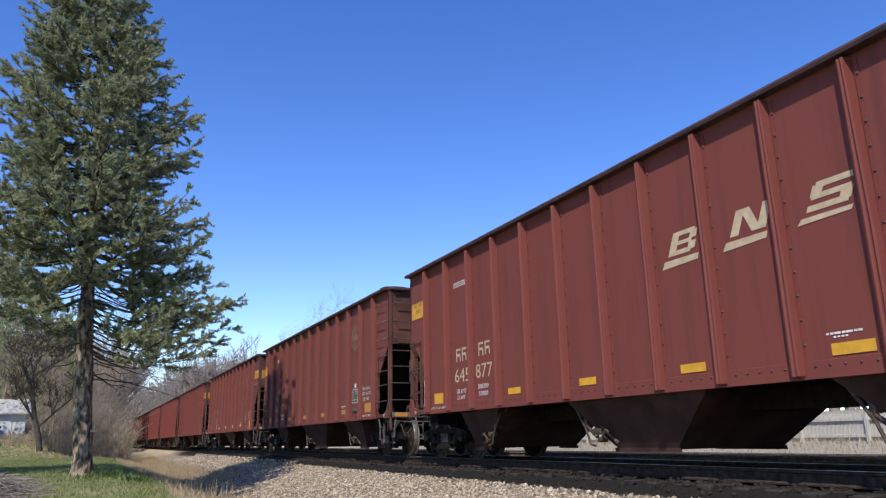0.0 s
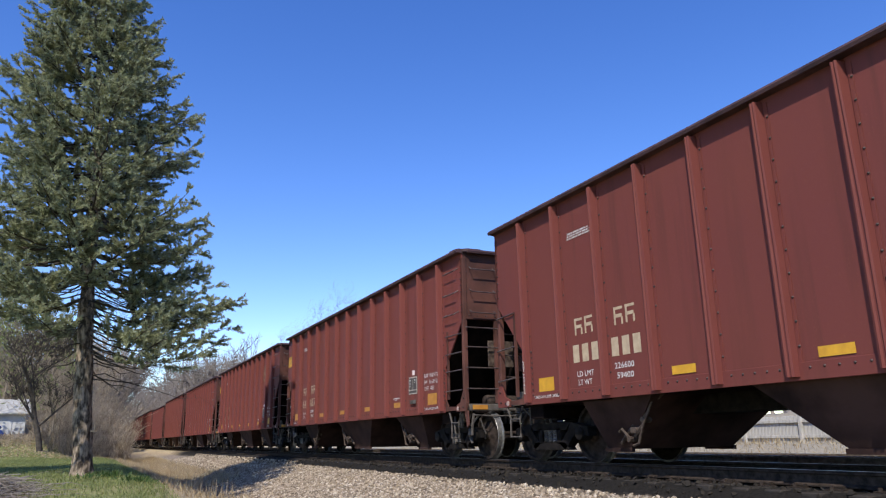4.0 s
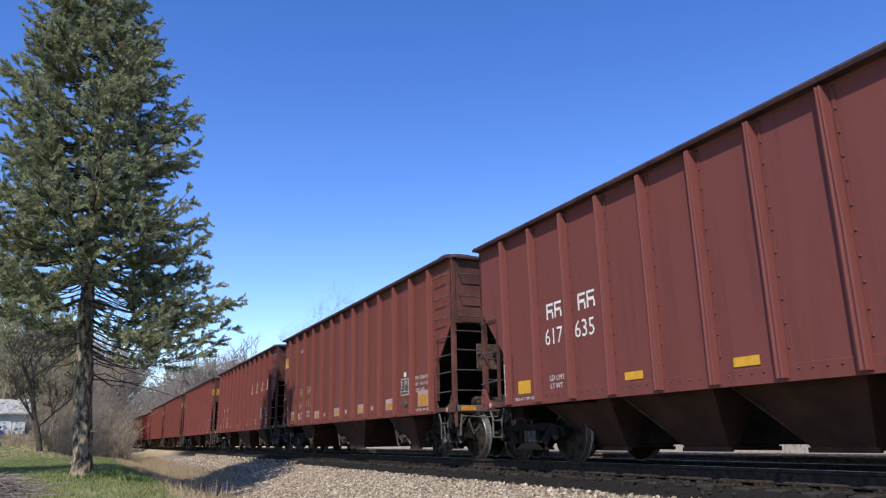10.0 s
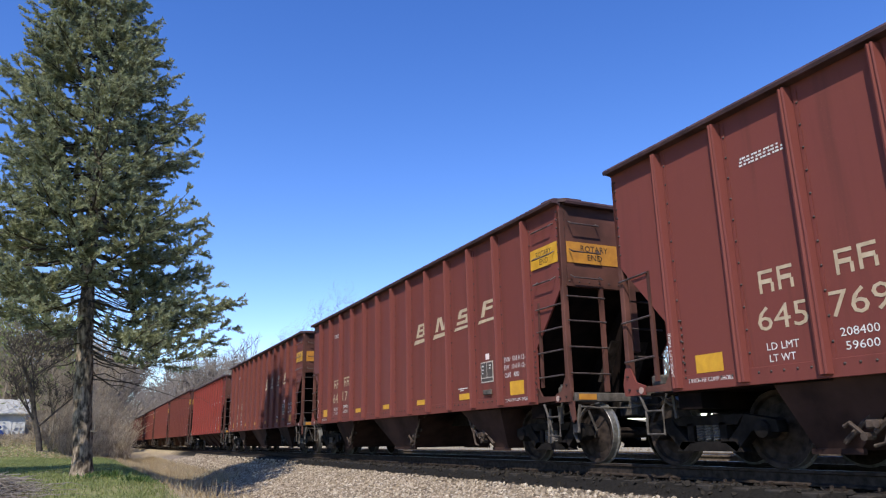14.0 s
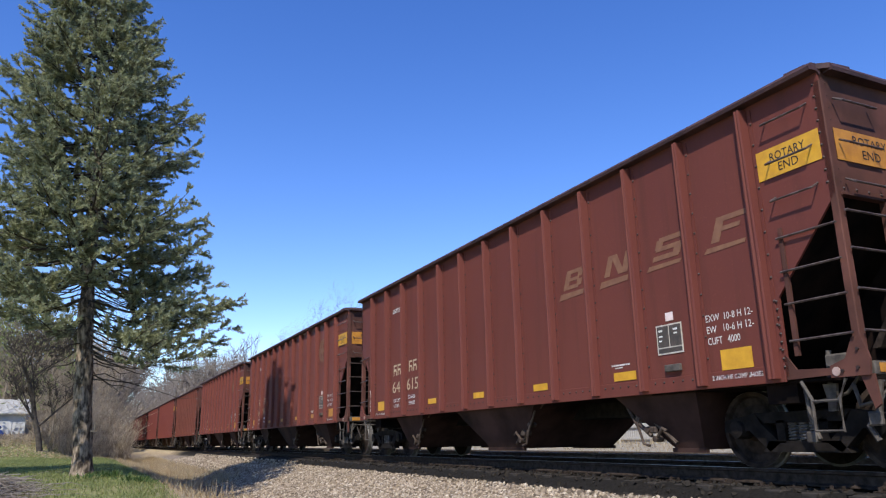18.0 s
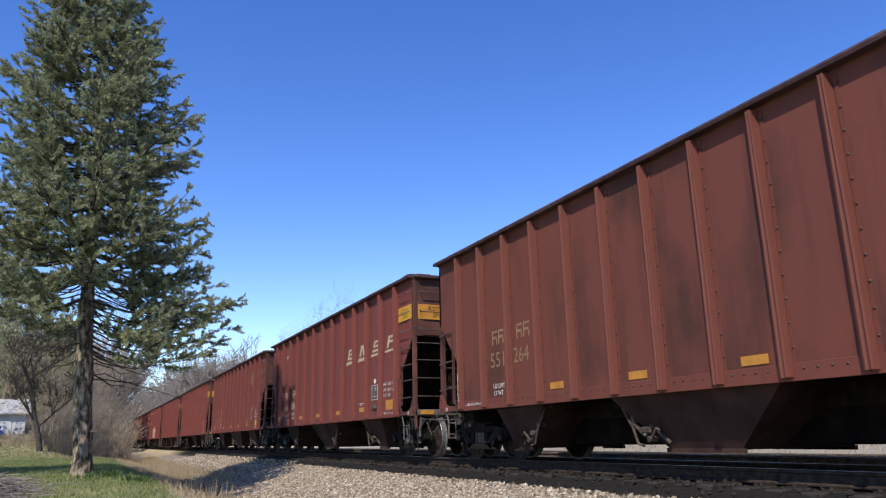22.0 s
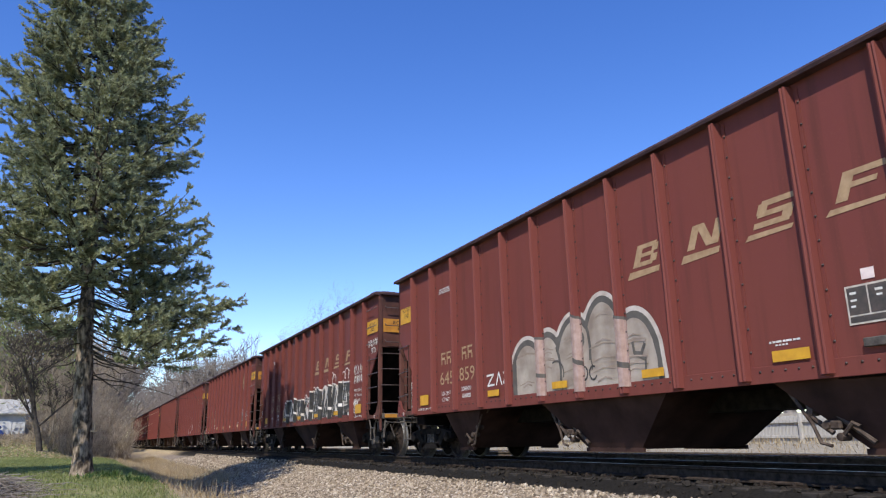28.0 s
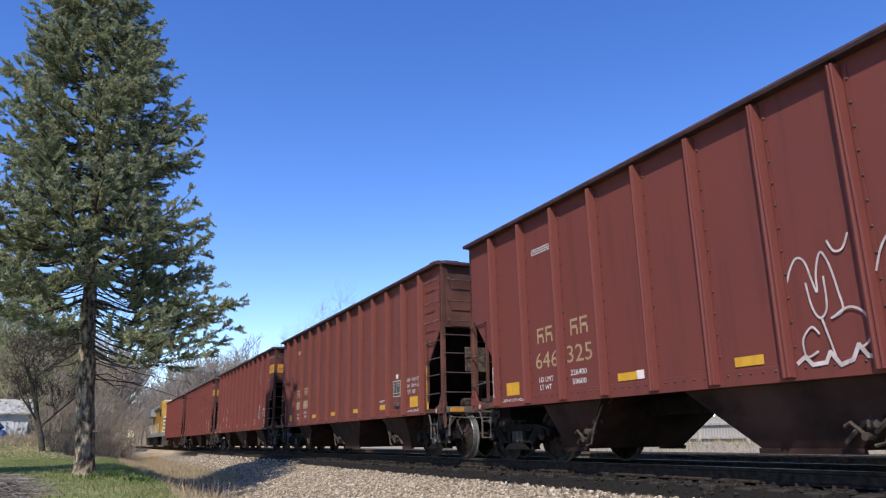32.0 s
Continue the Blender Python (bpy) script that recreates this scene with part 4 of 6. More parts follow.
    if end == "R":
        put("rotary_plate", mark("rot_rear", lambda: slab(-half + 0.12, -half + 0.9, 3.14, 3.52, YELLOW, "rotary_plate")), "yellow plate at the rotary end")
        sign = [(-half + 0.3, 0.42)]
    elif end == "F":
        put("rotary_plate", mark("rot_front", lambda: slab(half - 0.92, half - 0.08, 3.22, 3.57, YELLOW, "rotary_plate")), "yellow plate at the rotary end")
        sign = [(half - 0.7, 0.42)]
        for y0, y1 in ((-SIDE + 0.12, -0.12), (0.12, SIDE - 0.12)):
            part("rotary_plate", mark(("rot_end", y0), lambda: slab(y0, y1, 3.2, 3.56, ORANGE, "rotary_plate")), None, car, "orange plate across the end", Matrix.Translation((half + 0.006, 0, 0)) @ pose(0, 0, 0, 0, 0, 90))
        for s, w, zz in (("ROTARY", 0.56, 3.41), ("END", 0.3, 3.26)):
            part("stencil", text_mesh(s, w, 0.1, BLACK), None, car, "", Matrix.Translation((half + 0.014, -0.95 + (0.5 - w) / 2, zz)) @ pose(0, 0, 0, 0, 0, 90))
    part("end_reflector", mark("end_refl", lambda: slab(-1.24, -0.9, 0.97, 1.06, ORANGE, "end_reflector")), None, car, "small orange reflective plate", Matrix.Translation((half + 0.066, 0, 0)) @ pose(0, 0, 0, 0, 0, 90))
    if sign:
        for s, w, zz in (("ROTARY", 0.46, 3.41), ("END", 0.26, 3.27)):
            put("stencil", text_mesh(s, w, 0.1, BLACK), "", sign[0][0] + (0.42 - w) / 2, Y - 0.006, zz)


def brake_gear(car, half):
    """Hand brake wheel, gear box, reservoir and chain at the front end."""
    bm = bmesh.new()
    n = 28
    for k in range(n):
        a, b = 2 * math.pi * k / n, 2 * math.pi * (k + 1) / n
        rod(bm, [(0, 0.27 * math.cos(a), 0.27 * math.sin(a)), (0, 0.27 * math.cos(b), 0.27 * math.sin(b))], 0.015, 5)
    for k in range(6):
        a = k * math.pi / 3
        rod(bm, [(0, 0, 0), (0, 0.27 * math.cos(a), 0.27 * math.sin(a))], 0.012, 5)
    wheel = mark("brake_wheel", lambda: mesh_of("brake_wheel", bm, STEEL_GREY))
    part("brake_wheel", wheel, None, car, "spoked hand brake wheel", pose(half + 0.16, 0.02, 2.42))

    def gear():
        g = bmesh.new()
        box(g, -0.05, 0.12, -0.16, 0.2, -0.28, 0.3, 0.05)
        return mesh_of("brake_box", g, STEEL_GRIME_SHADE)

    part("brake_box", mark("brake_box", gear), None, car, "dark brake gear box", pose(half + 0.02, 0.05, 2.4))

    def plate():
        g = bmesh.new()
        box(g, -0.02, 0.02, -0.3, 0.3, -0.27, 0.27, 0.01)
        return mesh_of("retainer_plate", g, LINK_MAT)

    part("retainer_plate", mark("retainer_plate", plate), None, car, "tan metal plate", pose(half - 0.03, -0.5, 2.1))

    def tank():
        g = bmesh.new()
        lathe(g, [(0.02, -0.4), (0.12, -0.38), (0.14, -0.33), (0.14, 0.33), (0.12, 0.38), (0.02, 0.4)], 20)
        return mesh_of("reservoir", g, WHEEL_MAT)

    part("reservoir", mark("reservoir", tank), None, car, "dark air reservoir", pose(half - 0.45, -0.3, 1.15))

    def chain():
        g = bmesh.new()
        for k in range(18):
            z = -0.055 * k
            r = 0.018
            for m in range(8):
                a, b = 2 * math.pi * m / 8, 2 * math.pi * (m + 1) / 8
                p = [(0, r * math.cos(t), z + 1.6 * r * math.sin(t)) if k % 2 else (r * math.cos(t), 0, z + 1.6 * r * math.sin(t)) for t in (a, b)]
                rod(g, p, 0.006, 4)
        return mesh_of("brake_chain", g, STEEL_GREY)

    part("brake_chain", mark("brake_chain", chain), None, car, "hanging brake chain", pose(half + 0.1, 0.1, 2.1))


def slab_box(x0, x1, z0, z1):
    bm = bmesh.new()
    box(bm, x0, x1, -0.05, 0.0, z0, z1, 0.008)
    return mesh_of("card_holder", bm, STEEL_GREY)


GRAF_PALE = simple("pale_spray", (0.4, 0.33, 0.28), (0.6, 0.53, 0.47), 5, 0.6, 0, 0.3, 0)
GRAF_DARK = simple("dark_spray", (0.08, 0.07, 0.062), (0.13, 0.115, 0.1), 5, 0.6, 0, 0.3, 0)
GRAF_GREY = simple("silver_spray", (0.27, 0.205, 0.16), (0.5, 0.42, 0.35), 2.2, 0.45, 0.2, 0.4, 0)
GRAF_BROWN = simple("brown_spray", (0.24, 0.175, 0.13), (0.37, 0.29, 0.235), 4, 0.6, 0, 0.3, 0)
GRAF_BLACK = simple("black_spray", (0.025, 0.023, 0.022), (0.06, 0.055, 0.05), 4, 0.55, 0, 0.3, 0)
GRAF_WHITE = simple("white_spray", (0.5, 0.44, 0.4), (0.75, 0.7, 0.65), 5, 0.6, 0, 0.3, 0)
GRAF_LINE = simple("thin_white_spray", (0.38, 0.3, 0.28), (0.62, 0.54, 0.52), 6, 0.6, 0, 0.3, 0)
PANEL_EDGE = simple("pale_panel_edge", (0.4, 0.34, 0.28), (0.6, 0.54, 0.46), 12, 0.6, 0, 0.3, 0)
PANEL = simple("dark_stencil_field", (0.05, 0.045, 0.04), (0.1, 0.075, 0.065), 9, 0.6, 0, 0.3, 0)
B1, B2, B3, RED, DIRTY = (0.16, 0.042, 0.034), (0.147, 0.039, 0.032), (0.153, 0.044, 0.034), (0.22, 0.037, 0.029), (0.135, 0.043, 0.03)
W1, W2 = ("226600", "59400"), ("208000", "60000")
# number in the train, car number, emblem (L blocks, C round), rotary end (F front, R rear), colour, weights, short type
CARS = [
    (0, "645877", "L", "R", B1, ("208200", "59800"), False), (1, "646179", "C", "R", B3, ("226500", "59500"), False), (2, "646328", "C", "F", B3, ("225100", "60900"), False),
    (3, "", "L", "F", B2, W1, False), (4, "645187", "", "R", B1, W2, False), (5, "646163", "C", "R", B1, W1, False), (6, "646802", "L", "R", B2, ("225700", "60300"), False),
    (7, "646056", "C", "R", B3, W1, False), (8, "617635", "L", "", (0.15, 0.045, 0.04), None, True), (9, "646113", "", "R", B3, W1, False),
    (10, "645313", "L", "R", B1, W2, False), (11, "645769", "L", "F", B1, ("208400", "59600"), False), (12, "64_17_", "L", "F", B2, W2, False), (13, "6459__", "L", "F", B3, W2, False),
    (14, "617475", "L", "", RED, None, True), (15, "641615", "L", "F", (0.125, 0.035, 0.027), W1, False), (16, "645984", "C", "F", B3, ("226500", "59500"), False),
    (17, "646457", "C", "F", B3, ("227000", "59000"), False), (18, "551264", "", "", DIRTY, None, True), (19, "645880", "L", "F", B1, W2, False),
    (20, "646461", "C", "R", B2, ("226000", "60000"), False), (21, "64_73_", "L", "F", B1, W2, False), (22, "64____", "L", "F", B1, W1, False), (23, "645859", "L", "R", B1, W2, False),
    (24, "64662", "L", "F", B2, ("206900", "59100"), False), (25, "646194", "C", "F", B1, ("227600", "58400"), False), (26, "646325", "C", "F", B2, ("226400", "59600"), False),
    (27, "", "", "", B3, W1, False), (28, "", "C", "F", B1, W1, False), (29, "", "L", "F", B2, W1, False), (30, "", "", "R", B1, W1, False),
]


# play in the couplings, where it shows
SLACK = {2: 0.18, 9: 0.14, 10: 0.14, 16: 0.15, 18: 0.06, 25: 0.14, 26: 0.15, 27: 0.16}


def rear_place(n, t):
    """Where the rear rim of car n is along the track at t seconds."""
    u = (t - 16) / 16
    return -15.77 + 13.176 * t - 0.66 * u * u - 0.485 * u ** 3 - 16.18 * n + 1.10 * (n >= 8) + 0.78 * (n >= 14) + 1.02 * (n >= 18) + SLACK.get(n, 0.0)


TRAIN = []
for spec in CARS:
    n, short = spec[0], spec[6]
    src = TALLER if n == 18 else SHORT if short else HOPPER
    half = HALF - 0.55 if short else HALF
    at = pose(rear_place(n, 0.0) + half, 0, 0)
    if n in (0, 8, 18):
        car = src
        car.matrix_basis = at
    else:
        car = copy_thing(src, at)
    TRAIN.append((car, n, half))
for (car, n, half), spec in zip(TRAIN, CARS):
    decorate(car, spec)
    what = {B1: "brown", B2: "dark brown", B3: "dull brown", RED: "bright red-brown", DIRTY: "dirty brown"}.get(spec[4], "red-brown")
    extra = {"R": "yellow rear plate", "F": "yellow front plates", "": "no end plates"}[spec[3]]
    mk = {"L": "slanted logo", "C": "round emblem", "": "plain sides"}[spec[2]]
    tagged(car, f"{what} open hopper car with {mk} and {extra}")
for n, text in ((23, "brown open-top hopper car with silver bubble graffiti and logo"), (24, "dark brown open-top hopper car with black-and-white graffiti"), (26, "dark brown open-top hopper car with thin white scribbled graffiti")):
    tagged(TRAIN[n][0], text)


# ---- graffiti ----
def over_posts(car, x0, x1, top, materials, label):
    """Spray paint carried over the faces and flanks of the side posts between x0 and x1, in uneven bands."""
    rng = random.Random(3)
    sec = [(-0.121, -0.0165), (-0.079, -0.0165), (-0.061, -0.09), (-0.031, -POST_OUT - 0.004), (0.031, -POST_OUT - 0.004), (0.061, -0.09), (0.079, -0.0165), (0.121, -0.0165)]
    body, edge = materials
    for p in (q for q in POST_X if x0 < q < x1):
        z = top(p)
        cuts = [SILL + 0.07, SILL + 0.07 + (z - SILL) * rng.uniform(0.25, 0.4)]
        cuts += [cuts[1] + rng.uniform(0.04, 0.09), z - 0.045, z]
        tilt = rng.uniform(-0.5, 0.5)
        for k, material in enumerate((body, edge, body, edge)):
            bm = bmesh.new()
            lo = [bm.verts.new((p + x, y, cuts[k] + (tilt * x if k else 0))) for x, y in sec]
            hi = [bm.verts.new((p + x, y, cuts[k + 1] + tilt * x)) for x, y in sec]
            for a in range(7):
                bm.faces.new((lo[a], lo[a + 1], hi[a + 1], hi[a]))
            part("graffiti", bm, material, car, label, pose(0, -SIDE, 0))


def graffiti_throw_up(car):
    """Rounded silver-grey bubble shapes that run together, edged dark and pale."""
    rng = random.Random(4)
    lobes = [(-1.5, 0.5, 0.86), (-0.86, 0.42, 0.92), (-0.1, 0.52, 1.08), (0.62, 0.5, 1.26), (1.3, 0.46, 0.92)]

    def top(x, grow=0.0):
        z = 0.0
        for cx, r, h in lobes:
            u = (x - cx) / (r + grow)
            if abs(u) < 1:
                z = max(z, (h + grow) * (1 - u * u) ** 0.42)
        return 1.09 + z

    def body(grow, x0, x1):
        xs = [x0 + (x1 - x0) * i / 60 for i in range(61)]
        return [(x0, 1.09)] + [(x, top(x, grow)) for x in xs] + [(x1, 1.09)]

    part("graffiti", plates([body(0.17, -2.12, 1.93)], GRAF_PALE), None, car, "pale halo of the graffiti", pose(0, -SIDE - 0.0062, 0))
    part("graffiti", plates([body(0.1, -2.1, 1.86)], GRAF_DARK), None, car, "dark edge of the graffiti", pose(0, -SIDE - 0.0072, 0))
    part("graffiti", plates([body(0.0, -1.86, 1.74)], GRAF_GREY), None, car, "silver-grey bubble graffiti", pose(0, -SIDE - 0.0085, 0))
    st = []
    for i, (a, c) in enumerate(zip(lobes, lobes[1:])):
        x = (a[0] + a[1] + c[0] - c[1]) / 2
        z = top(x)
        st += brush_stroke([(x - 0.06, z + 0.06), (x, z - 0.1), (x + 0.03, z - 0.3), (x + 0.02, z - 0.5)], 0.06)
        st += brush_stroke([(x + 0.02, z - 0.45), (x + 0.06, z - 0.6), (x + 0.05, 1.12 if i % 2 else z - 0.66)], 0.025)
    st += brush_stroke(curl(0.1, 1.86, 0.04, 0.08, 0, 360), 0.07) + brush_stroke(curl(-0.62, 1.4, 0.2, 0.2, 120, -20), 0.028)
    st += brush_stroke([(1.28, 1.66), (1.3, 1.52), (1.44, 1.5), (1.52, 1.62)], 0.05) + brush_stroke([(1.3, 1.5), (1.52, 1.42), (1.5, 1.2)], 0.04)
    part("graffiti", plates(st, GRAF_DARK), None, car, "dark spray divisions", pose(0, -SIDE - 0.0105, 0))
    st = []
    for cx, r, h in lobes:
        for j in range(6):
            z = 1.16 + h * 0.8 * rng.random()
            w = r * rng.uniform(0.25, 0.7)
            st += brush_stroke([(cx - w, z - 0.03), (cx, z + 0.02), (cx + w * 0.85, z - 0.01)], rng.uniform(0.012, 0.028))
    part("graffiti", plates(st, GRAF_BROWN), None, car, "brown spray shading", pose(0, -SIDE - 0.0095, 0))
    st = brush_stroke([(-0.15, 1.24), (-0.13, 1.44)], 0.028) + brush_stroke([(-0.15, 1.34), (-0.03, 1.35)], 0.028) + brush_stroke([(-0.02, 1.22), (-0.01, 1.46)], 0.028)
    st += brush_stroke(curl(0.12, 1.34, 0.08, 0.1, 90, -250), 0.028) + brush_stroke(curl(0.34, 1.33, 0.09, 0.1, 60, 330), 0.028)
    part("graffiti", plates(st, GRAF_BLACK), None, car, "black spray squiggle", pose(0, -SIDE - 0.0115, 0))
    over_posts(car, -2.1, 1.8, lambda x: top(x, 0.1), (RING_PAINT, GRAF_DARK), "spray paint carried over a side post")
    part("graffiti", plates(brush_stroke([(-2.95, 1.55), (-2.7, 1.56), (-2.93, 1.36), (-2.68, 1.37)], 0.035) + brush_stroke([(-2.6, 1.36), (-2.5, 1.58), (-2.4, 1.36)], 0.035) + brush_stroke([(-2.33, 1.56), (-2.24, 1.56), (-2.33, 1.38), (-2.24, 1.38)], 0.035), WHITE), None, car, "small white spray tag", pose(0, -SIDE - 0.008, 0))


GLYPHS = [
    [(0, 0), (0.3, 0), (0.42, 0.3), (0.62, 0.3), (0.68, 0), (1, 0), (0.74, 1), (0.3, 1)],
    [(0, 0), (0.28, 0), (0.3, 0.5), (0.66, 0), (1, 0), (1, 1), (0.72, 1), (0.7, 0.5), (0.36, 1), (0.05, 1)],
    [(0.32, 0), (0.68, 0.05), (0.66, 0.7), (1.02, 0.72), (1, 1), (0, 1), (-0.02, 0.7), (0.36, 0.7)],
    [(0, 0), (0.3, 0), (0.32, 0.35), (0.7, 0), (1.05, 0.02), (0.6, 0.5), (1, 1), (0.66, 1), (0.32, 0.62), (0.3, 1.05), (0, 1)],
    [(0, 0), (1, 0), (0.95, 0.34), (0.46, 0.3), (0.5, 1.05), (0.05, 1)],
    [(0, 0), (0.25, 0), (0.28, 0.5), (0.5, 0.16), (0.72, 0.5), (0.75, 0), (1, 0), (1, 1.03), (0.72, 1), (0.5, 0.58), (0.28, 1), (0, 1)],
    [(0, 0.05), (0.9, 0), (1.02, 0.45), (0.5, 0.58), (0.5, 0.68), (0.95, 0.66), (1, 1), (0.1, 1.03), (0, 0.5), (0.55, 0.38), (0.55, 0.28), (0, 0.3)],
]


def scribble(x0, z0, w, h, count, seed, width=0.028):
    """A row of quick spray glyphs that spell nothing."""
    rng = random.Random(seed)
    q = []
    for i in range(count):
        cx = x0 + w * (i + 0.1) / count
        cw = w / count * 0.8
        pts = [(cx + cw * rng.random(), z0 + h * (0.12 * i / count + v)) for v in (0.0, 0.5 * rng.random() + 0.2, 1.0, rng.random() * 0.6, 0.1)]
        q += brush_stroke(pts[:rng.choice((3, 4, 5))], width)
        if rng.random() < 0.5:
            q += brush_stroke(curl(cx + cw / 2, z0 + h * 0.6, cw * 0.45, h * 0.3, 40, 320, 8), width)
    return q


def graffiti_wildstyle(car):
    """Interlocked dark letter shapes edged in white on a ragged white ground, low on the side."""
    rng = random.Random(8)
    for x0, x1, tall, order in ((-2.95, 0.55, 1.88, (0, 1, 2, 3)), (0.62, 5.3, 2.16, (0, 4, 0, 5, 6))):
        w = (x1 - x0) / len(order)

        def top(x, x0=x0, x1=x1, tall=tall, w=w):
            u = (x - x0) / (x1 - x0)
            return tall - 0.02 + 0.06 * math.sin((x - x0) / w * 6.28 + 0.8) + 0.03 * math.sin(u * 37) - 0.3 * (1 - min(1, u * 9)) - 0.3 * (1 - min(1, (1 - u) * 9))

        base = [(x0, 1.07), (x1, 1.07)] + [(x1 + (x0 - x1) * j / 40, top(x1 + (x0 - x1) * j / 40) - 0.07) for j in range(41)]
        part("graffiti", plates([base], GRAF_WHITE), None, car, "white graffiti ground", pose(0, -SIDE - 0.0062, 0))
        over_posts(car, x0, x1, top, (GRAF_BLACK, GRAF_WHITE), "spray paint carried over a side post")
        for i, g in enumerate(order):
            t = top(x0 + w * (i + 0.5)) - 0.005
            sl = rng.uniform(-0.05, 0.16)
            cx = x0 + w * (i + 0.5)
            at = [(x0 + w * i - 0.06 + (w + 0.1) * u + sl * (v - 0.4), 1.1 + (t - 1.1) * v + 0.05 * math.sin(7 * u + i)) for u, v in GLYPHS[g]]
            dy = 0.0006 * (i % 2)
            part("graffiti", plates(brush_stroke(at + at[:1], 0.075), GRAF_WHITE), None, car, "white graffiti outline", pose(0, -SIDE - 0.0075 - dy, 0))
            part("graffiti", plates([at], GRAF_BLACK), None, car, "dark graffiti letter shape", pose(0, -SIDE - 0.0115 - dy, 0))
            # a darker limb that crosses into the next letter, with its white edge
            limb = [(cx + w * 0.1, 1.12), (cx + w * 0.34, 1.12), (cx + w * 0.62 + sl, t - 0.12), (cx + w * 0.4 + sl, t + 0.02)]
            if i + 1 < len(order):
                part("graffiti", plates(brush_stroke(limb + limb[:1], 0.05), GRAF_WHITE), None, car, "white graffiti outline", pose(0, -SIDE - 0.0128 - dy, 0))
                part("graffiti", plates([limb], GRAF_BLACK), None, car, "dark graffiti limb", pose(0, -SIDE - 0.0145 - dy, 0))
            cz = 1.1 + (t - 1.1) * 0.55
            wedges = [[(cx - 0.16, cz - 0.2), (cx - 0.02, cz - 0.12), (cx - 0.1, cz + 0.2)], [(cx + 0.02, 1.12), (cx + 0.16, 1.12), (cx + 0.08, 1.36)]]
            part("graffiti", plates(wedges, GRAF_WHITE), None, car, "white graffiti wedges", pose(0, -SIDE - 0.0165, 0))
            lines = brush_stroke([(cx - w * 0.36, 1.16), (cx - w * 0.28, cz), (cx - w * 0.12, t - 0.06)], 0.022) + brush_stroke([(cx + w * 0.2, cz - 0.1), (cx + w * 0.36, cz + 0.12), (cx + w * 0.3, t - 0.05)], 0.022)
            part("graffiti", plates(lines, GRAF_WHITE), None, car, "white highlight line", pose(0, -SIDE - 0.0172, 0))
    st = []
    for cx, cz, r in ((1.25, 1.96, 0.22), (3.05, 2.24, 0.2), (3.3, 2.32, 0.16), (3.5, 2.24, 0.18), (4.45, 2.24, 0.18), (4.75, 2.3, 0.2), (5.05, 2.26, 0.16), (0.3, 1.78, 0.2), (-0.1, 1.72, 0.2), (5.32, 1.3, 0.16)):
        st += brush_stroke(curl(cx, cz, r, r * 0.9, -20, 220), 0.032)
    part("graffiti", plates(st, PINK), None, car, "pink spray curls", pose(0, -SIDE - 0.006, 0))
    part("graffiti", plates(scribble(5.4, 2.22, 0.8, 0.24, 5, 1) + scribble(5.45, 1.98, 0.66, 0.2, 5, 2), WHITE), None, car, "white spray tag", pose(0, -SIDE - 0.009, 0))
    part("graffiti", plates(scribble(5.42, 1.34, 0.36, 0.16, 4, 3, 0.024) + scribble(5.42, 1.12, 0.32, 0.15, 3, 4, 0.024), WHITE), None, car, "white spray tag", pose(0, -SIDE - 0.009, 0))
    part("graffiti", plates(scribble(6.5, 2.86, 0.82, 0.18, 6, 5, 0.024) + scribble(6.85, 2.68, 0.35, 0.14, 3, 6, 0.024), WHITE), None, car, "white spray tag", pose(0, -SIDE - 0.009, 0))


def flowing(pts, n=5):
    """A smooth line through points."""
    out = []
    for i in range(len(pts) - 1):
        a, b, c, d = (Vector(pts[max(i - 1, 0)]), Vector(pts[i]), Vector(pts[i + 1]), Vector(pts[min(i + 2, len(pts) - 1)]))
        for j in range(n):
            t = j / n
            out.append(tuple(0.5 * (2 * b + (c - a) * t + (2 * a - 5 * b + 4 * c - d) * t * t + (3 * b - a - 3 * c + d) * t ** 3)))
    return out + [pts[-1]]


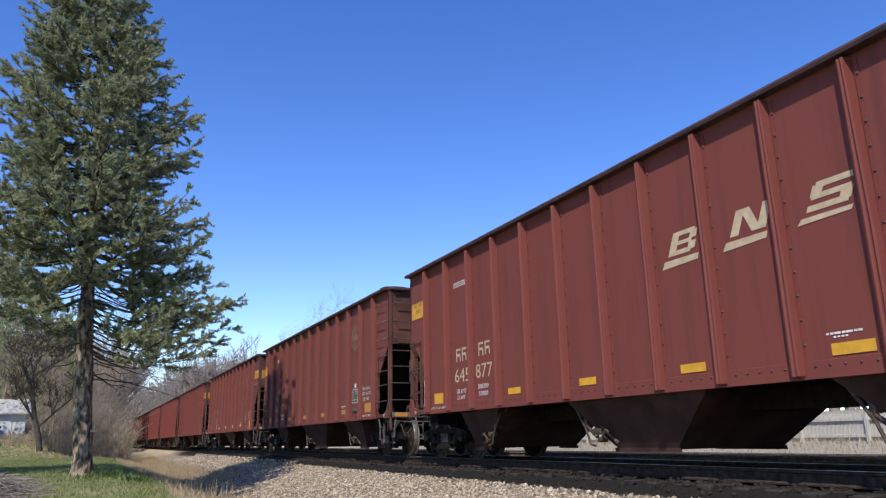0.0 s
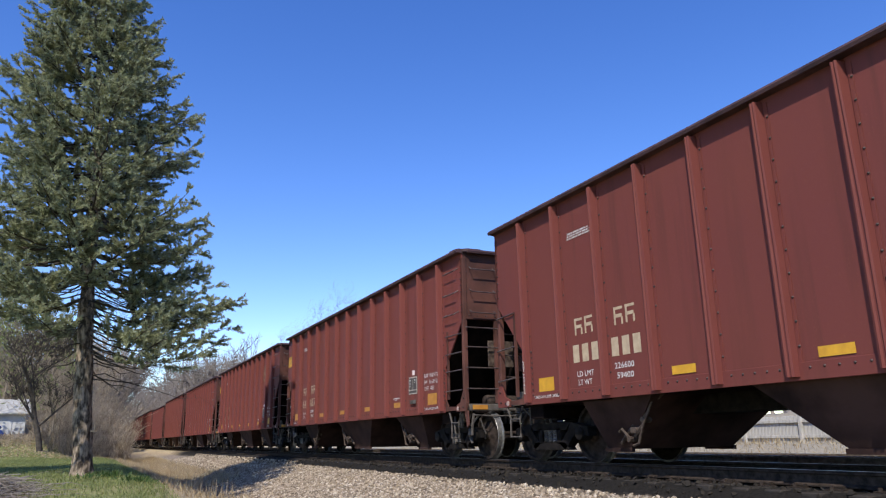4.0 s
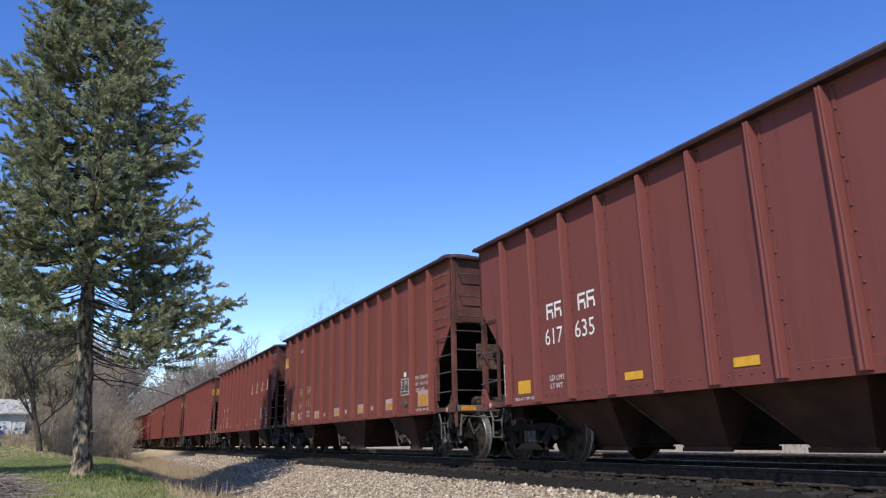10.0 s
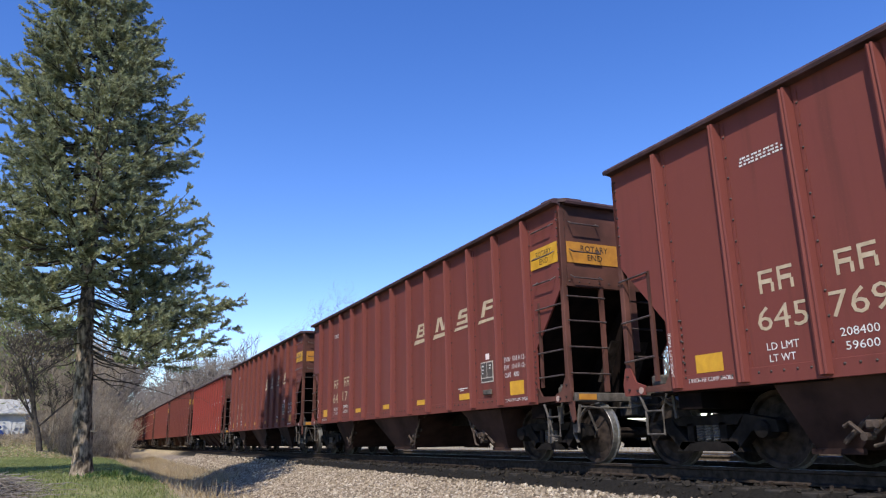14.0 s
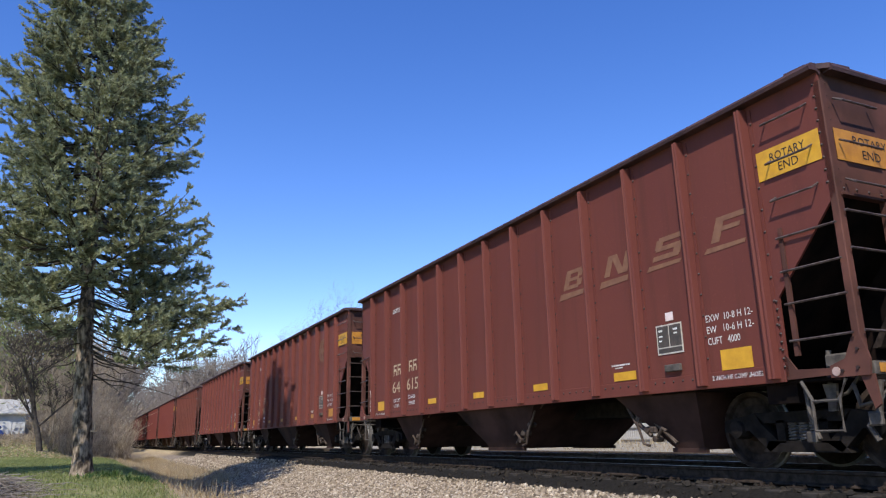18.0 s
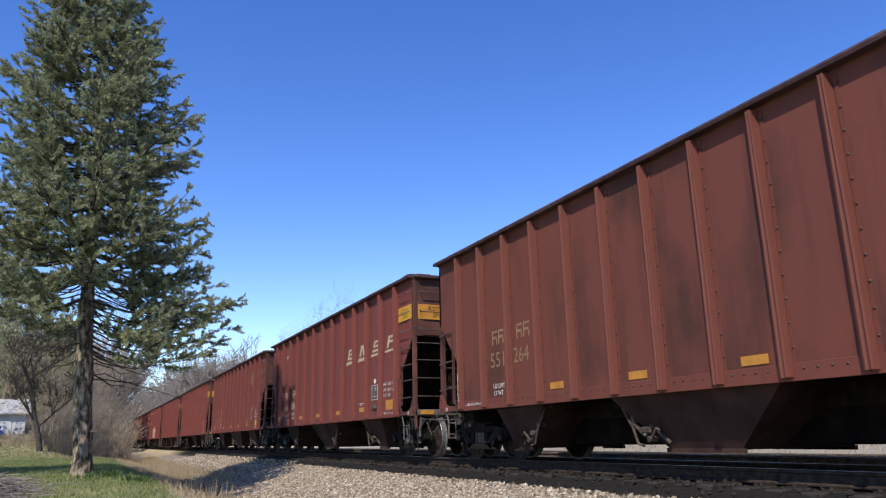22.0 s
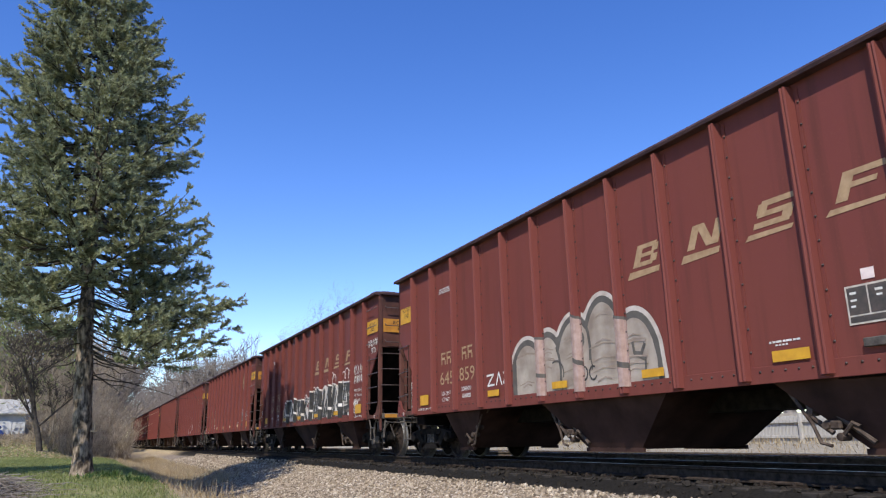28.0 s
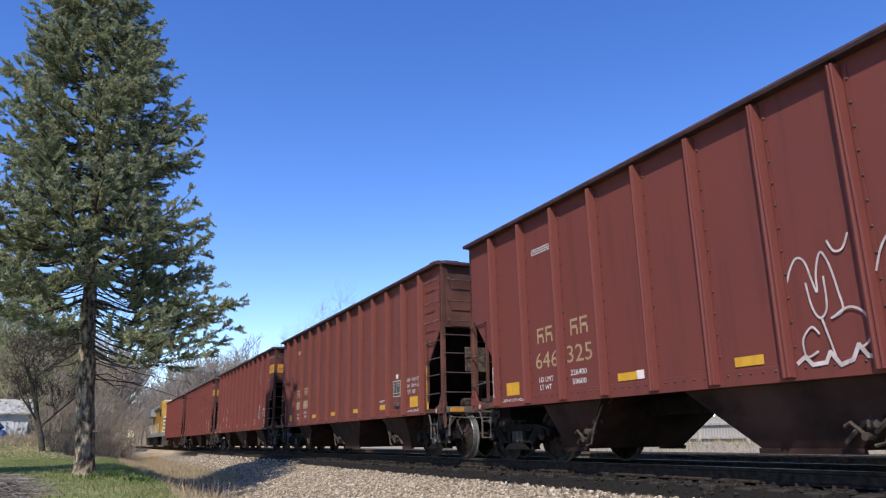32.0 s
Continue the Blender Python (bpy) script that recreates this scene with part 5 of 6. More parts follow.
def graffiti_scribble(car):
    """Thin white spray outlines over two panels, and a small tag in a third."""
    st = []
    for x0, flip in ((0.06, 0), (1.12, 1)):
        lines = [
            [(0.02, 1.92), (0.1, 2.12), (0.2, 2.24), (0.3, 2.18), (0.36, 1.95), (0.4, 1.84), (0.42, 2.05), (0.5, 2.24), (0.58, 2.1), (0.64, 1.8), (0.66, 1.6), (0.52, 1.54)],
            [(0.28, 1.95), (0.32, 1.68), (0.4, 1.56), (0.49, 1.66), (0.5, 1.98)],
            [(0.6, 2.34), (0.66, 2.22), (0.76, 2.22), (0.84, 2.36)],
            [(0.36, 1.4), (0.28, 1.48), (0.16, 1.36), (0.18, 1.18), (0.32, 1.22)],
            [(0.42, 1.54), (0.48, 1.3), (0.52, 1.12)],
            [(0.54, 1.54), (0.74, 1.62), (0.9, 1.52), (0.92, 1.3), (0.8, 1.2)],
            [(0.06, 1.12), (0.16, 1.18), (0.24, 1.09), (0.4, 1.1), (0.46, 1.2), (0.56, 1.06), (0.7, 1.1), (0.78, 1.24), (0.86, 1.12), (0.98, 1.1)],
        ]
        for j, l in enumerate(lines):
            pts = [(x0 + (1.0 - u if flip and j in (3, 5) else u), z) for u, z in l]
            st += brush_stroke(flowing(pts) if j < 6 else pts, 0.045 if j == 6 else 0.024)
    st += brush_stroke([(-0.07, 1.8), (-0.05, 1.45), (-0.03, 1.14)], 0.03)
    st += scribble(2.26, 1.46, 0.4, 0.2, 4, 21, 0.02) + scribble(2.3, 1.24, 0.3, 0.18, 3, 22, 0.02) + brush_stroke([(2.78, 1.36), (2.8, 1.5), (2.88, 1.6)], 0.022)
    part("graffiti", plates(st, GRAF_LINE), None, car, "thin white spray outlines", pose(0, -SIDE - 0.007, 0))
    part("reflector", slab(-2.48, -2.33, 1.16, 1.28, PINK, "reflector"), None, car, "pale reflective plate", pose(0.0, -SIDE - 0.006, 0))


graffiti_throw_up(TRAIN[23][0])
graffiti_wildstyle(TRAIN[24][0])
graffiti_scribble(TRAIN[26][0])
for o in [o for o in scene.objects if o.name.split(".")[0] == "graffiti"]:
    tagged(o, kind="stuff")
part("end_stripe", slab(6.28, 6.38, 1.05, 2.0, YELLOW, "end_stripe"), None, TRAIN[27][0], "upright yellow stripe", pose(0.3, -SIDE - 0.006, 0))


# ---- the locomotive at the tail ----
def build_locomotive():
    loco = thing("locomotive", "yellow diesel locomotive with grey roof coupled at the tail", "locomotive")
    L = 11.1
    yellow = simple("loco_yellow", (0.3, 0.165, 0.02), (0.46, 0.26, 0.03), 1.2, 0.45, 0, 0.4, 0.03)
    grey = simple("loco_grey", (0.2, 0.2, 0.2), (0.3, 0.3, 0.3), 1.5, 0.5, 0, 0.4, 0.03)
    bm = bmesh.new()
    box(bm, -L + 0.6, L - 0.6, -1.5, 1.5, 1.15, 1.55, 0.03)
    part("frame", bm, grey, loco)
    bm = bmesh.new()
    box(bm, -L + 1.2, 5.6, -0.95, 0.95, 1.55, 4.2, 0.08)
    part("engine_hood", bm, yellow, loco)
    bm = bmesh.new()
    box(bm, -L + 1.2, 5.4, -1.2, 1.2, 4.2, 4.62, 0.12)
    part("roof", bm, grey, loco)
    bm = bmesh.new()
    box(bm, -L + 1.0, -L + 4.6, -1.55, 1.55, 3.5, 4.5, 0.1)
    part("radiator", bm, grey, loco, "grey flared radiator")
    bm = bmesh.new()
    prism(bm, [(5.6, 1.55), (8.2, 1.55), (8.3, 3.2), (8.0, 4.3), (7.6, 4.75), (5.7, 4.75)], "y", -1.5, 1.5)
    cab = part("cab", bm, yellow, loco)
    # white colour stands in for the sun's reflection on the cab roof
    bm = bmesh.new()
    box(bm, 5.65, 7.7, -1.3, 1.3, 4.72, 4.84, 0.04)
    part("cab_roof", bm, WHITE, loco, "cab roof painted white for sun glare")
    for q in (-1, 1):
        bm = bmesh.new()
        box(bm, 6.1, 6.8, q * 1.505 - 0.01, q * 1.505 + 0.01, 3.2, 4.0)
        box(bm, 7.0, 7.6, q * 1.505 - 0.01, q * 1.505 + 0.01, 3.2, 4.0)
        part("window", bm, BLACK, cab, "dark side window")
    bm = bmesh.new()
    prism(bm, [(8.2, 1.55), (10.0, 1.55), (9.9, 3.0), (8.3, 3.3)], "y", -1.35, 1.35)
    part("nose", bm, yellow, loco)
    for j in range(5):
        bm = bmesh.new()
        box(bm, 9.92, 10.02, -1.45, -1.25, 1.5 + 0.36 * j, 1.68 + 0.36 * j)
        part("nose_stripe", bm, WHITE, loco, "white safety stripe")
    bm = bmesh.new()
    box(bm, -2.6, 2.6, -1.4, 1.4, 0.35, 1.15, 0.15)
    part("fuel_tank", bm, STEEL_GRIME_SHADE, loco)
    for s in (-1, 1):
        bm = bmesh.new()
        box(bm, s * (L - 0.5) - 0.12, s * (L - 0.5) + 0.12, -1.5, 1.5, 0.25, 1.2, 0.03)
        part("pilot", bm, STEEL_GREY, loco)
        bm = bmesh.new()
        for q in (-1, 1):
            rod(bm, [(s * 0.5 - 5 * (s < 0), q * 1.45, 2.5), (s * (L - 0.7), q * 1.45, 2.5)], 0.02)
            for j in range(6):
                x = s * (1.0 + j * 1.8)
                rod(bm, [(x, q * 1.45, 1.5), (x, q * 1.45, 2.5)], 0.018)
        part("handrail", bm, WHITE, loco, "white handrail")
        bm = bmesh.new()
        for q in (-1, 1):
            prism(bm, [(-2.4, 0.45), (2.4, 0.45), (2.2, 0.95), (-2.2, 0.95)], "y", q * 1.0, q * 1.15)
        box(bm, -2.0, 2.0, -0.4, 0.4, 0.6, 1.0)
        bg = part("bogie", bm, STEEL_GRIME_SHADE, loco, m=pose(s * 6.9, 0, 0))
        for x in (-1.85, 0, 1.85):
            part("wheelset", WHEELS, None, bg, m=pose(x, 0, 0.457))
    return loco


LOCO = build_locomotive()
LOCO_OFFSET = -0.62 - 11.6
LOCO.matrix_basis = pose(rear_place(30, 0.0) + LOCO_OFFSET, 0, 0)
# ---- trees and plants ----
def tube_arrays(paths, sides=5):
    """Many tapered tubes as vertex and face arrays; paths: (points, radii)."""
    V, F, base = [], [], 0
    ang = np.arange(sides) * 2 * np.pi / sides
    for pts, rad in paths:
        pts = np.asarray(pts, float)
        d = np.gradient(pts, axis=0)
        d /= np.linalg.norm(d, axis=1, keepdims=True) + 1e-9
        ref = np.where(np.abs(d[:, 2:3]) < 0.9, np.array([[0, 0, 1.0]]), np.array([[1.0, 0, 0]]))
        a = np.cross(d, ref)
        a /= np.linalg.norm(a, axis=1, keepdims=True) + 1e-9
        c = np.cross(d, a)
        ring = pts[:, None] + (a[:, None] * np.cos(ang)[None, :, None] + c[:, None] * np.sin(ang)[None, :, None]) * np.asarray(rad)[:, None, None]
        V.append(ring.reshape(-1, 3))
        k = len(pts)
        i = np.arange(k - 1)[:, None] * sides + np.arange(sides)[None]
        j = np.arange(k - 1)[:, None] * sides + (np.arange(sides)[None] + 1) % sides
        F.append(np.stack([i, j, j + sides, i + sides], -1).reshape(-1, 4) + base)
        base += k * sides
    return np.concatenate(V), np.concatenate(F)


def tube_mesh(name, paths, material, sides=5):
    v, f = tube_arrays(paths, sides)
    me = raw_mesh(name, v.tolist(), f.tolist(), material)
    me.polygons.foreach_set("use_smooth", [True] * len(me.polygons))
    return me


def blades(name, roots, tips, width, material):
    """Thin leaves: a rhomb from root to tip each."""
    roots, tips = np.asarray(roots), np.asarray(tips)
    rng = np.random.default_rng(7)
    d = tips - roots
    side = np.cross(d, rng.normal(size=d.shape))
    side /= np.linalg.norm(side, axis=1, keepdims=True) + 1e-9
    mid = roots + d * 0.45
    w = np.broadcast_to(np.asarray(width), (len(roots),))[:, None]
    V = np.stack([roots, mid + side * w, tips, mid - side * w], 1).reshape(-1, 3)
    F = np.arange(len(roots) * 4).reshape(-1, 4)
    return raw_mesh(name, V.tolist(), F.tolist(), material)


def build_spruce():
    rng = np.random.default_rng(11)
    H = 16.05
    tree = thing("spruce_tree", "tall spruce with drooping green boughs and a scarred grey trunk", "tree", m=pose(-22, -8.22, -0.42))
    lean = np.array([-0.02, -0.05])
    zs = np.concatenate([np.linspace(-0.25, 6, 90), np.linspace(6.3, H, 30)])
    rad = np.where(zs < 0.7, 0.24 + 0.07 * np.clip(0.7 - zs, 0, 1), 0.24 * (1 - zs / H) ** 0.85 + 0.015)
    wob = np.stack([0.05 * np.sin(zs * 0.9) + lean[0] * zs, 0.04 * np.cos(zs * 0.7) + lean[1] * zs, zs], 1)
    def axis(z):
        return np.array([0.05 * math.sin(z * 0.9) + lean[0] * z, 0.04 * math.cos(z * 0.7) + lean[1] * z, z])

    trunk = tube_mesh("trunk", [(wob, rad)], BARK, 30)
    for v in trunk.vertices:
        c = axis(v.co.z)
        out = Vector((v.co.x - c[0], v.co.y - c[1], 0))
        q = noise.noise((v.co.x * 9, v.co.y * 9, v.co.z * 3.2)) * 0.028 + noise.noise((v.co.x * 2.5, v.co.y * 2.5, v.co.z * 0.9)) * 0.05
        if v.co.z < 0.35:
            q += 0.06 * (0.35 - v.co.z) * (1 + math.sin(5 * math.atan2(out.y, out.x)))
        v.co += out.normalized() * q * min(1.0, out.length / 0.2)
    part("trunk", trunk, None, tree, "grey scaly trunk with pale scars")
    limbs, twigs, R, T = [], [], [], []

    def reach(z):
        return float(np.interp(z, [2.2, 3.4, 4.4, 6.4, 9.1, 12.4, 14.3, 15.4, H], [2.7, 3.5, 3.9, 3.5, 2.78, 1.8, 1.18, 0.66, 0.12]))

    z, turn = 4.15, 0.0
    while z < H - 0.1:
        f = (z - 4.15) / (H - 4.15)
        count = 8 if f < 0.8 else 6
        low = 5 if z == 4.15 else 0
        for k in range(count + low):
            turn += 2.4 + rng.uniform(-0.35, 0.35)
            zz = z + rng.uniform(-0.25, 0.25)
            if k >= count:
                turn = rng.uniform(0.55, 1.75)
                zz = rng.uniform(3.1, 4.2)
            u = np.array([math.cos(turn), math.sin(turn), 0])
            r = reach(zz) * rng.uniform(0.72, 1.06)
            if k >= count:
                r = rng.uniform(3.3, 4.1)
            elif rng.random() < 0.15:
                r *= 0.6
            if zz < 4.7:
                if u[0] * 0.43 + u[1] * 0.9 < 0.2 and rng.random() < 0.35:
                    continue
            s = np.linspace(0, 1, 9)
            rise = (0.34 - 0.5 * (1 - f)) * r
            zc = rise * s - 0.1 * r * np.sin(s * np.pi) + 0.12 * r * s ** 3
            p = axis(min(zz, H)) + u * (s * r)[:, None] + np.array([0, 0, 1.0]) * zc[:, None] + rng.normal(0, 0.02 * r, (9, 3)) * s[:, None]
            limbs.append((p, np.linspace((0.045 * (1 - f) + 0.012) * (0.45 if zz < 5.5 else 1), 0.007, 9)))
            side = np.array([-u[1], u[0], 0])
            inner = 0.34 if zz < 5.5 else 0.28
            m = int(5 + 13 * r / 4) if k < count else 6
            for j in range(m):
                q = min(1.0, inner + (1 - inner) * (j + rng.random()) / m)
                i = q * 8
                a = int(min(7, i))
                b = p[a] + (p[a + 1] - p[a]) * (i - a)
                ln = r * (0.05 + 0.2 * (1 - q) ** 0.7) * rng.uniform(0.7, 1.25) + 0.2
                sg = 1 if (j % 2) else -1
                dirv = u * 0.8 + side * sg * rng.uniform(0.2, 1.0) + np.array([0, 0, rng.uniform(-0.25, 0.4)])
                dirv /= np.linalg.norm(dirv)
                e = b + dirv * ln + np.array([0, 0, 0.1 * ln])
                shoots = [(b, e)]
                # side shoots, curved upwards
                for h in range(int(1 + 2.4 * ln / 0.5)):
                    w = rng.uniform(0.25, 0.95)
                    c = b + (e - b) * w
                    dv = dirv + rng.normal(0, 0.4, 3) + np.array([0, 0, rng.uniform(-0.15, 0.55)])
                    dv /= np.linalg.norm(dv)
                    shoots.append((c, c + dv * rng.uniform(0.18, 0.36)))
                for c, d in shoots:
                    lg = np.linalg.norm(d - c)
                    dv = (d - c) / lg
                    twigs.append(([c, (c + d) / 2, d], [0.009, 0.007, 0.004]))
                    cnt = int(16 + 105 * lg)
                    qs = rng.uniform(0.1, 1.05, cnt)[:, None]
                    root = c + (d - c) * qs
                    out = rng.normal(0, 1, (cnt, 3))
                    out -= (out @ dv)[:, None] * dv
                    out /= np.linalg.norm(out, axis=1, keepdims=True)
                    out = out * 0.9 + dv * 0.75
                    R.append(root)
                    T.append(root + out * rng.uniform(0.05, 0.085, cnt)[:, None])
        z += 0.44 - 0.16 * f
    # dead lower branches
    for k in range(46):
        a = rng.uniform(0, 6.28)
        zz = rng.uniform(2.6, 5.6)
        r = rng.uniform(0.8, 3.2)
        u = np.array([math.cos(a), math.sin(a), 0])
        s = np.linspace(0, 1, 7)
        p = axis(zz) + u * (s * r)[:, None] + np.array([0, 0, 1.0]) * (-0.22 * r * s - 0.1 * np.sin(3 * s))[:, None] + rng.normal(0, 0.04, (7, 3))
        limbs.append((p, np.linspace(0.022, 0.004, 7)))
        for j in range(6):
            b = p[rng.integers(2, 7)]
            e = b + rng.normal(0, 0.22, 3) + u * 0.25 + np.array([0, 0, -0.18])
            twigs.append(([b, (b + e) / 2, e], [0.006, 0.005, 0.003]))
    R, T = np.concatenate(R), np.concatenate(T)
    for path in limbs:
        part("limb", tube_mesh("limb", [path], TWIG_DARK, 5), None, tree)
    tagged(part("twig_mass", tube_mesh("twig_mass", twigs, TWIG_DARK, 3), None, tree, "fine dark twigs"), kind="stuff")
    tagged(part("crown", blades("crown", R, T, rng.uniform(0.011, 0.018, len(R)), NEEDLE), None, tree, "dense short green needles"), kind="stuff")
    # pale scar and a small yellow box on the trunk
    bm = bmesh.new()
    box(bm, -0.02, 0.02, -0.06, 0.06, 0.0, 0.34, 0.01)
    part("bark_scar", bm, SCAR, tree, "pale bare wood scar", pose(0.2, -0.12, 1.45, 0, -3, 0))
    bm = bmesh.new()
    box(bm, -0.02, 0.02, -0.018, 0.018, 0, 0.17, 0.005)
    box(bm, -0.06, 0.05, -0.09, 0.07, -0.03, 0.0, 0.005)
    part("feeder", bm, SCAR, tree, "small pale wooden feeder on the trunk", pose(0.1, 0.24, 1.2))
    return tree


SCAR = simple("bare_wood", (0.5, 0.36, 0.2), (0.62, 0.48, 0.3), 8, 0.8, 0, 0.2, 0.2)


def bare_paths(rng, height, spread, levels, first, twig_min=0.004, lean=(0, 0), fork=3, r0=None):
    """Branch paths of a leafless tree, from trunk to twigs."""
    out = []

    def grow(p, d, length, rad, level):
        k = 6 if level == 0 else 5
        pts, q, dd = [p], p.copy(), d.copy()
        for i in range(k - 1):
            dd = dd + rng.normal(0, 0.1 + 0.05 * level, 3) + np.array([0, 0, 0.06])
            dd /= np.linalg.norm(dd)
            q = q + dd * length / (k - 1)
            pts.append(q)
        end = rad * (0.55 if level < levels else 0.35)
        out.append((np.array(pts), np.linspace(rad, max(end, twig_min * 0.6), k), level))
        if level >= levels:
            return
        n = fork + (level > 0) + int(rng.integers(0, 2))
        for i in range(n):
            t = rng.uniform(first if level == 0 else 0.3, 1.0)
            j = min(k - 2, int(t * (k - 1)))
            b = pts[j] + (pts[j + 1] - pts[j]) * (t * (k - 1) - j)
            a = rng.uniform(0, 6.28)
            w = np.array([math.cos(a), math.sin(a), rng.uniform(0.2, 0.9)])
            nd = dd * 0.55 + w * spread
            nd /= np.linalg.norm(nd)
            grow(b, nd, length * rng.uniform(0.45, 0.7), max(twig_min, rad * (1 - 0.5 * t) * rng.uniform(0.4, 0.6)), level + 1)

    grow(np.zeros(3), np.array([lean[0], lean[1], 1.0]), height * 0.6, r0 or height * 0.02, 0)
    return out


def bare_tree(name, label, x, y, height, seed, material, spread=0.8, levels=4, first=0.3, fork=4, twig=0.006, lean=(0, 0), bud=0):
    rng = np.random.default_rng(seed)
    z = ground_height(x, y) - 0.1
    tree = thing(name, label, "tree", m=pose(x, y, z))
    P = bare_paths(rng, height, spread, levels, first, twig, lean, fork)
    part("trunk", tube_mesh("trunk", [(p, r) for p, r, l in P if l == 0], material, 8), None, tree)
    for p, r, l in P:
        if l == 1:
            part("limb", tube_mesh("limb", [(p, r)], material, 6), None, tree)
    tagged(part("twig_mass", tube_mesh("twig_mass", [(p, r) for p, r, l in P if l > 1], material, 3), None, tree, "leafless twigs"), kind="stuff")
    if bud:
        ends = np.concatenate([p[1:] for p, r, l in P if l >= levels - 1])
        pick = ends[rng.integers(0, len(ends), bud)] + rng.normal(0, 0.25, (bud, 3))
        part("leaves", blades("leaves", pick, pick + rng.normal(0, 0.13, (bud, 3)), 0.05, LEAFBUD), None, tree, "sparse pale green spring leaves")
    return tree


SPRUCE = build_spruce()
shade_spruce = copy_thing(SPRUCE, pose(-24.0, -15.6, -0.42, 0, 0, 140))
tagged(shade_spruce, "second tall green spruce on the lawn", "tree")

# dark tree before the brush, and bare trees behind the train
bare_tree("bare_tree", "dark leafless tree with spreading low limbs", -52.5, -10.62, 9.0, 33, TWIG_DARK, 1.0, 4, 0.16, 5, 0.014, (0, -0.15))
bare_tree("bare_tree", "leafless tree with pale green buds beside a shed", -75, -17.2, 14, 22, TWIG, 0.9, 4, 0.2, 4, 0.012, (0, 0), 2600)
bare_tree("bare_tree", "leafless grey tree in the brush", -78, -12.5, 13, 23, TWIG, 0.8, 4, 0.25, 4, 0.012, (0, 0), 1800)
bare_tree("bare_tree", "budding tree behind the thicket", -82, -15.0, 14, 26, TWIG, 0.85, 4, 0.2, 4, 0.012, (0, 0), 2600)
bare_tree("bare_tree", "leafless grey tree in the brush", -85, -9.5, 9.5, 24, TWIG, 0.8, 4, 0.25, 4, 0.012)
for i, (x, y, h) in enumerate(((-66, 16, 14.2), (-72, 17, 14.7), (-84, 16, 14.6), (-90, 24, 18.2), (-24, 24, 12.5), (-19, 22, 10.0), (-29, 27, 13.0), (-15, 26, 12), (-22, 33, 13))):
    bare_tree("bare_tree", "pale leafless tree beyond the tracks", x, y, h, 40 + i, TWIG, 0.75, 4, 0.3, 4, 0.008)
for i, (x, y, h) in enumerate(((-230, 30, 25), (-205, 27, 21), (-250, 22, 24), (-190, 34, 20))):
    bare_tree("bare_tree", "distant leafless tree beyond the tracks", x, y, h, 60 + i, TWIG, 0.75, 4, 0.3, 4, 0.02)


def far_woods():
    """Far leafless woods: many stems and twigs in one mesh."""
    rng = np.random.default_rng(5)
    protos = [[(p, r) for p, r, l in bare_paths(np.random.default_rng(80 + i), 17, 0.8, 3, 0.2, 0.04, (0, 0), 4)] for i in range(6)]
    protos = [tube_arrays(p, 3) for p in protos]
    V, F, base = [], [], 0
    for i in range(706):
        if i >= 670:
            x, y = -rng.uniform(92, 150), -rng.uniform(4.2, 6.2)
        elif i >= 650:
            x, y = -rng.uniform(82, 112), -rng.uniform(9, 27)
        elif i >= 620:
            x, y = -rng.uniform(230, 340), rng.uniform(8, 17)
        elif i >= 600:
            x, y = -rng.uniform(92, 165), -rng.uniform(4.3, 8)
        elif i >= 540:
            x, y = -rng.uniform(575, 660), rng.uniform(-50, 60)
        elif i < 480:
            x = -125 - 215 * rng.random() ** 1.2
            y = rng.uniform(-38, 42)
            if -4.6 < y < 8.0:
                y = rng.uniform(-9, -4.6) if rng.random() < 0.5 else rng.uniform(8.0, 14)
        else:
            x = rng.uniform(-130, 60)
            y = rng.uniform(45, 90)
        v, f = protos[i % 6]
        a = rng.uniform(0, 6.28)
        s = rng.uniform(0.7, 1.15) * (1.7 if 540 <= i < 600 else 0.75 if 600 <= i < 620 else 1.3 if 620 <= i < 650 else 0.85 if i >= 650 else 1)
        s = 0.85 if i >= 670 else s
        c, sn = math.cos(a) * s, math.sin(a) * s
        w = np.stack([v[:, 0] * c - v[:, 1] * sn + x, v[:, 0] * sn + v[:, 1] * c + y, v[:, 2] * s + ground_height(x, y) - 0.3], 1)
        V.append(w)
        F.append(f + base)
        base += len(v)
    me = raw_mesh("woods", np.concatenate(V).tolist(), np.concatenate(F).tolist(), TWIG)
    tagged(new("woods", me), "distant grey leafless woods along the railway", "trees", kind="stuff")


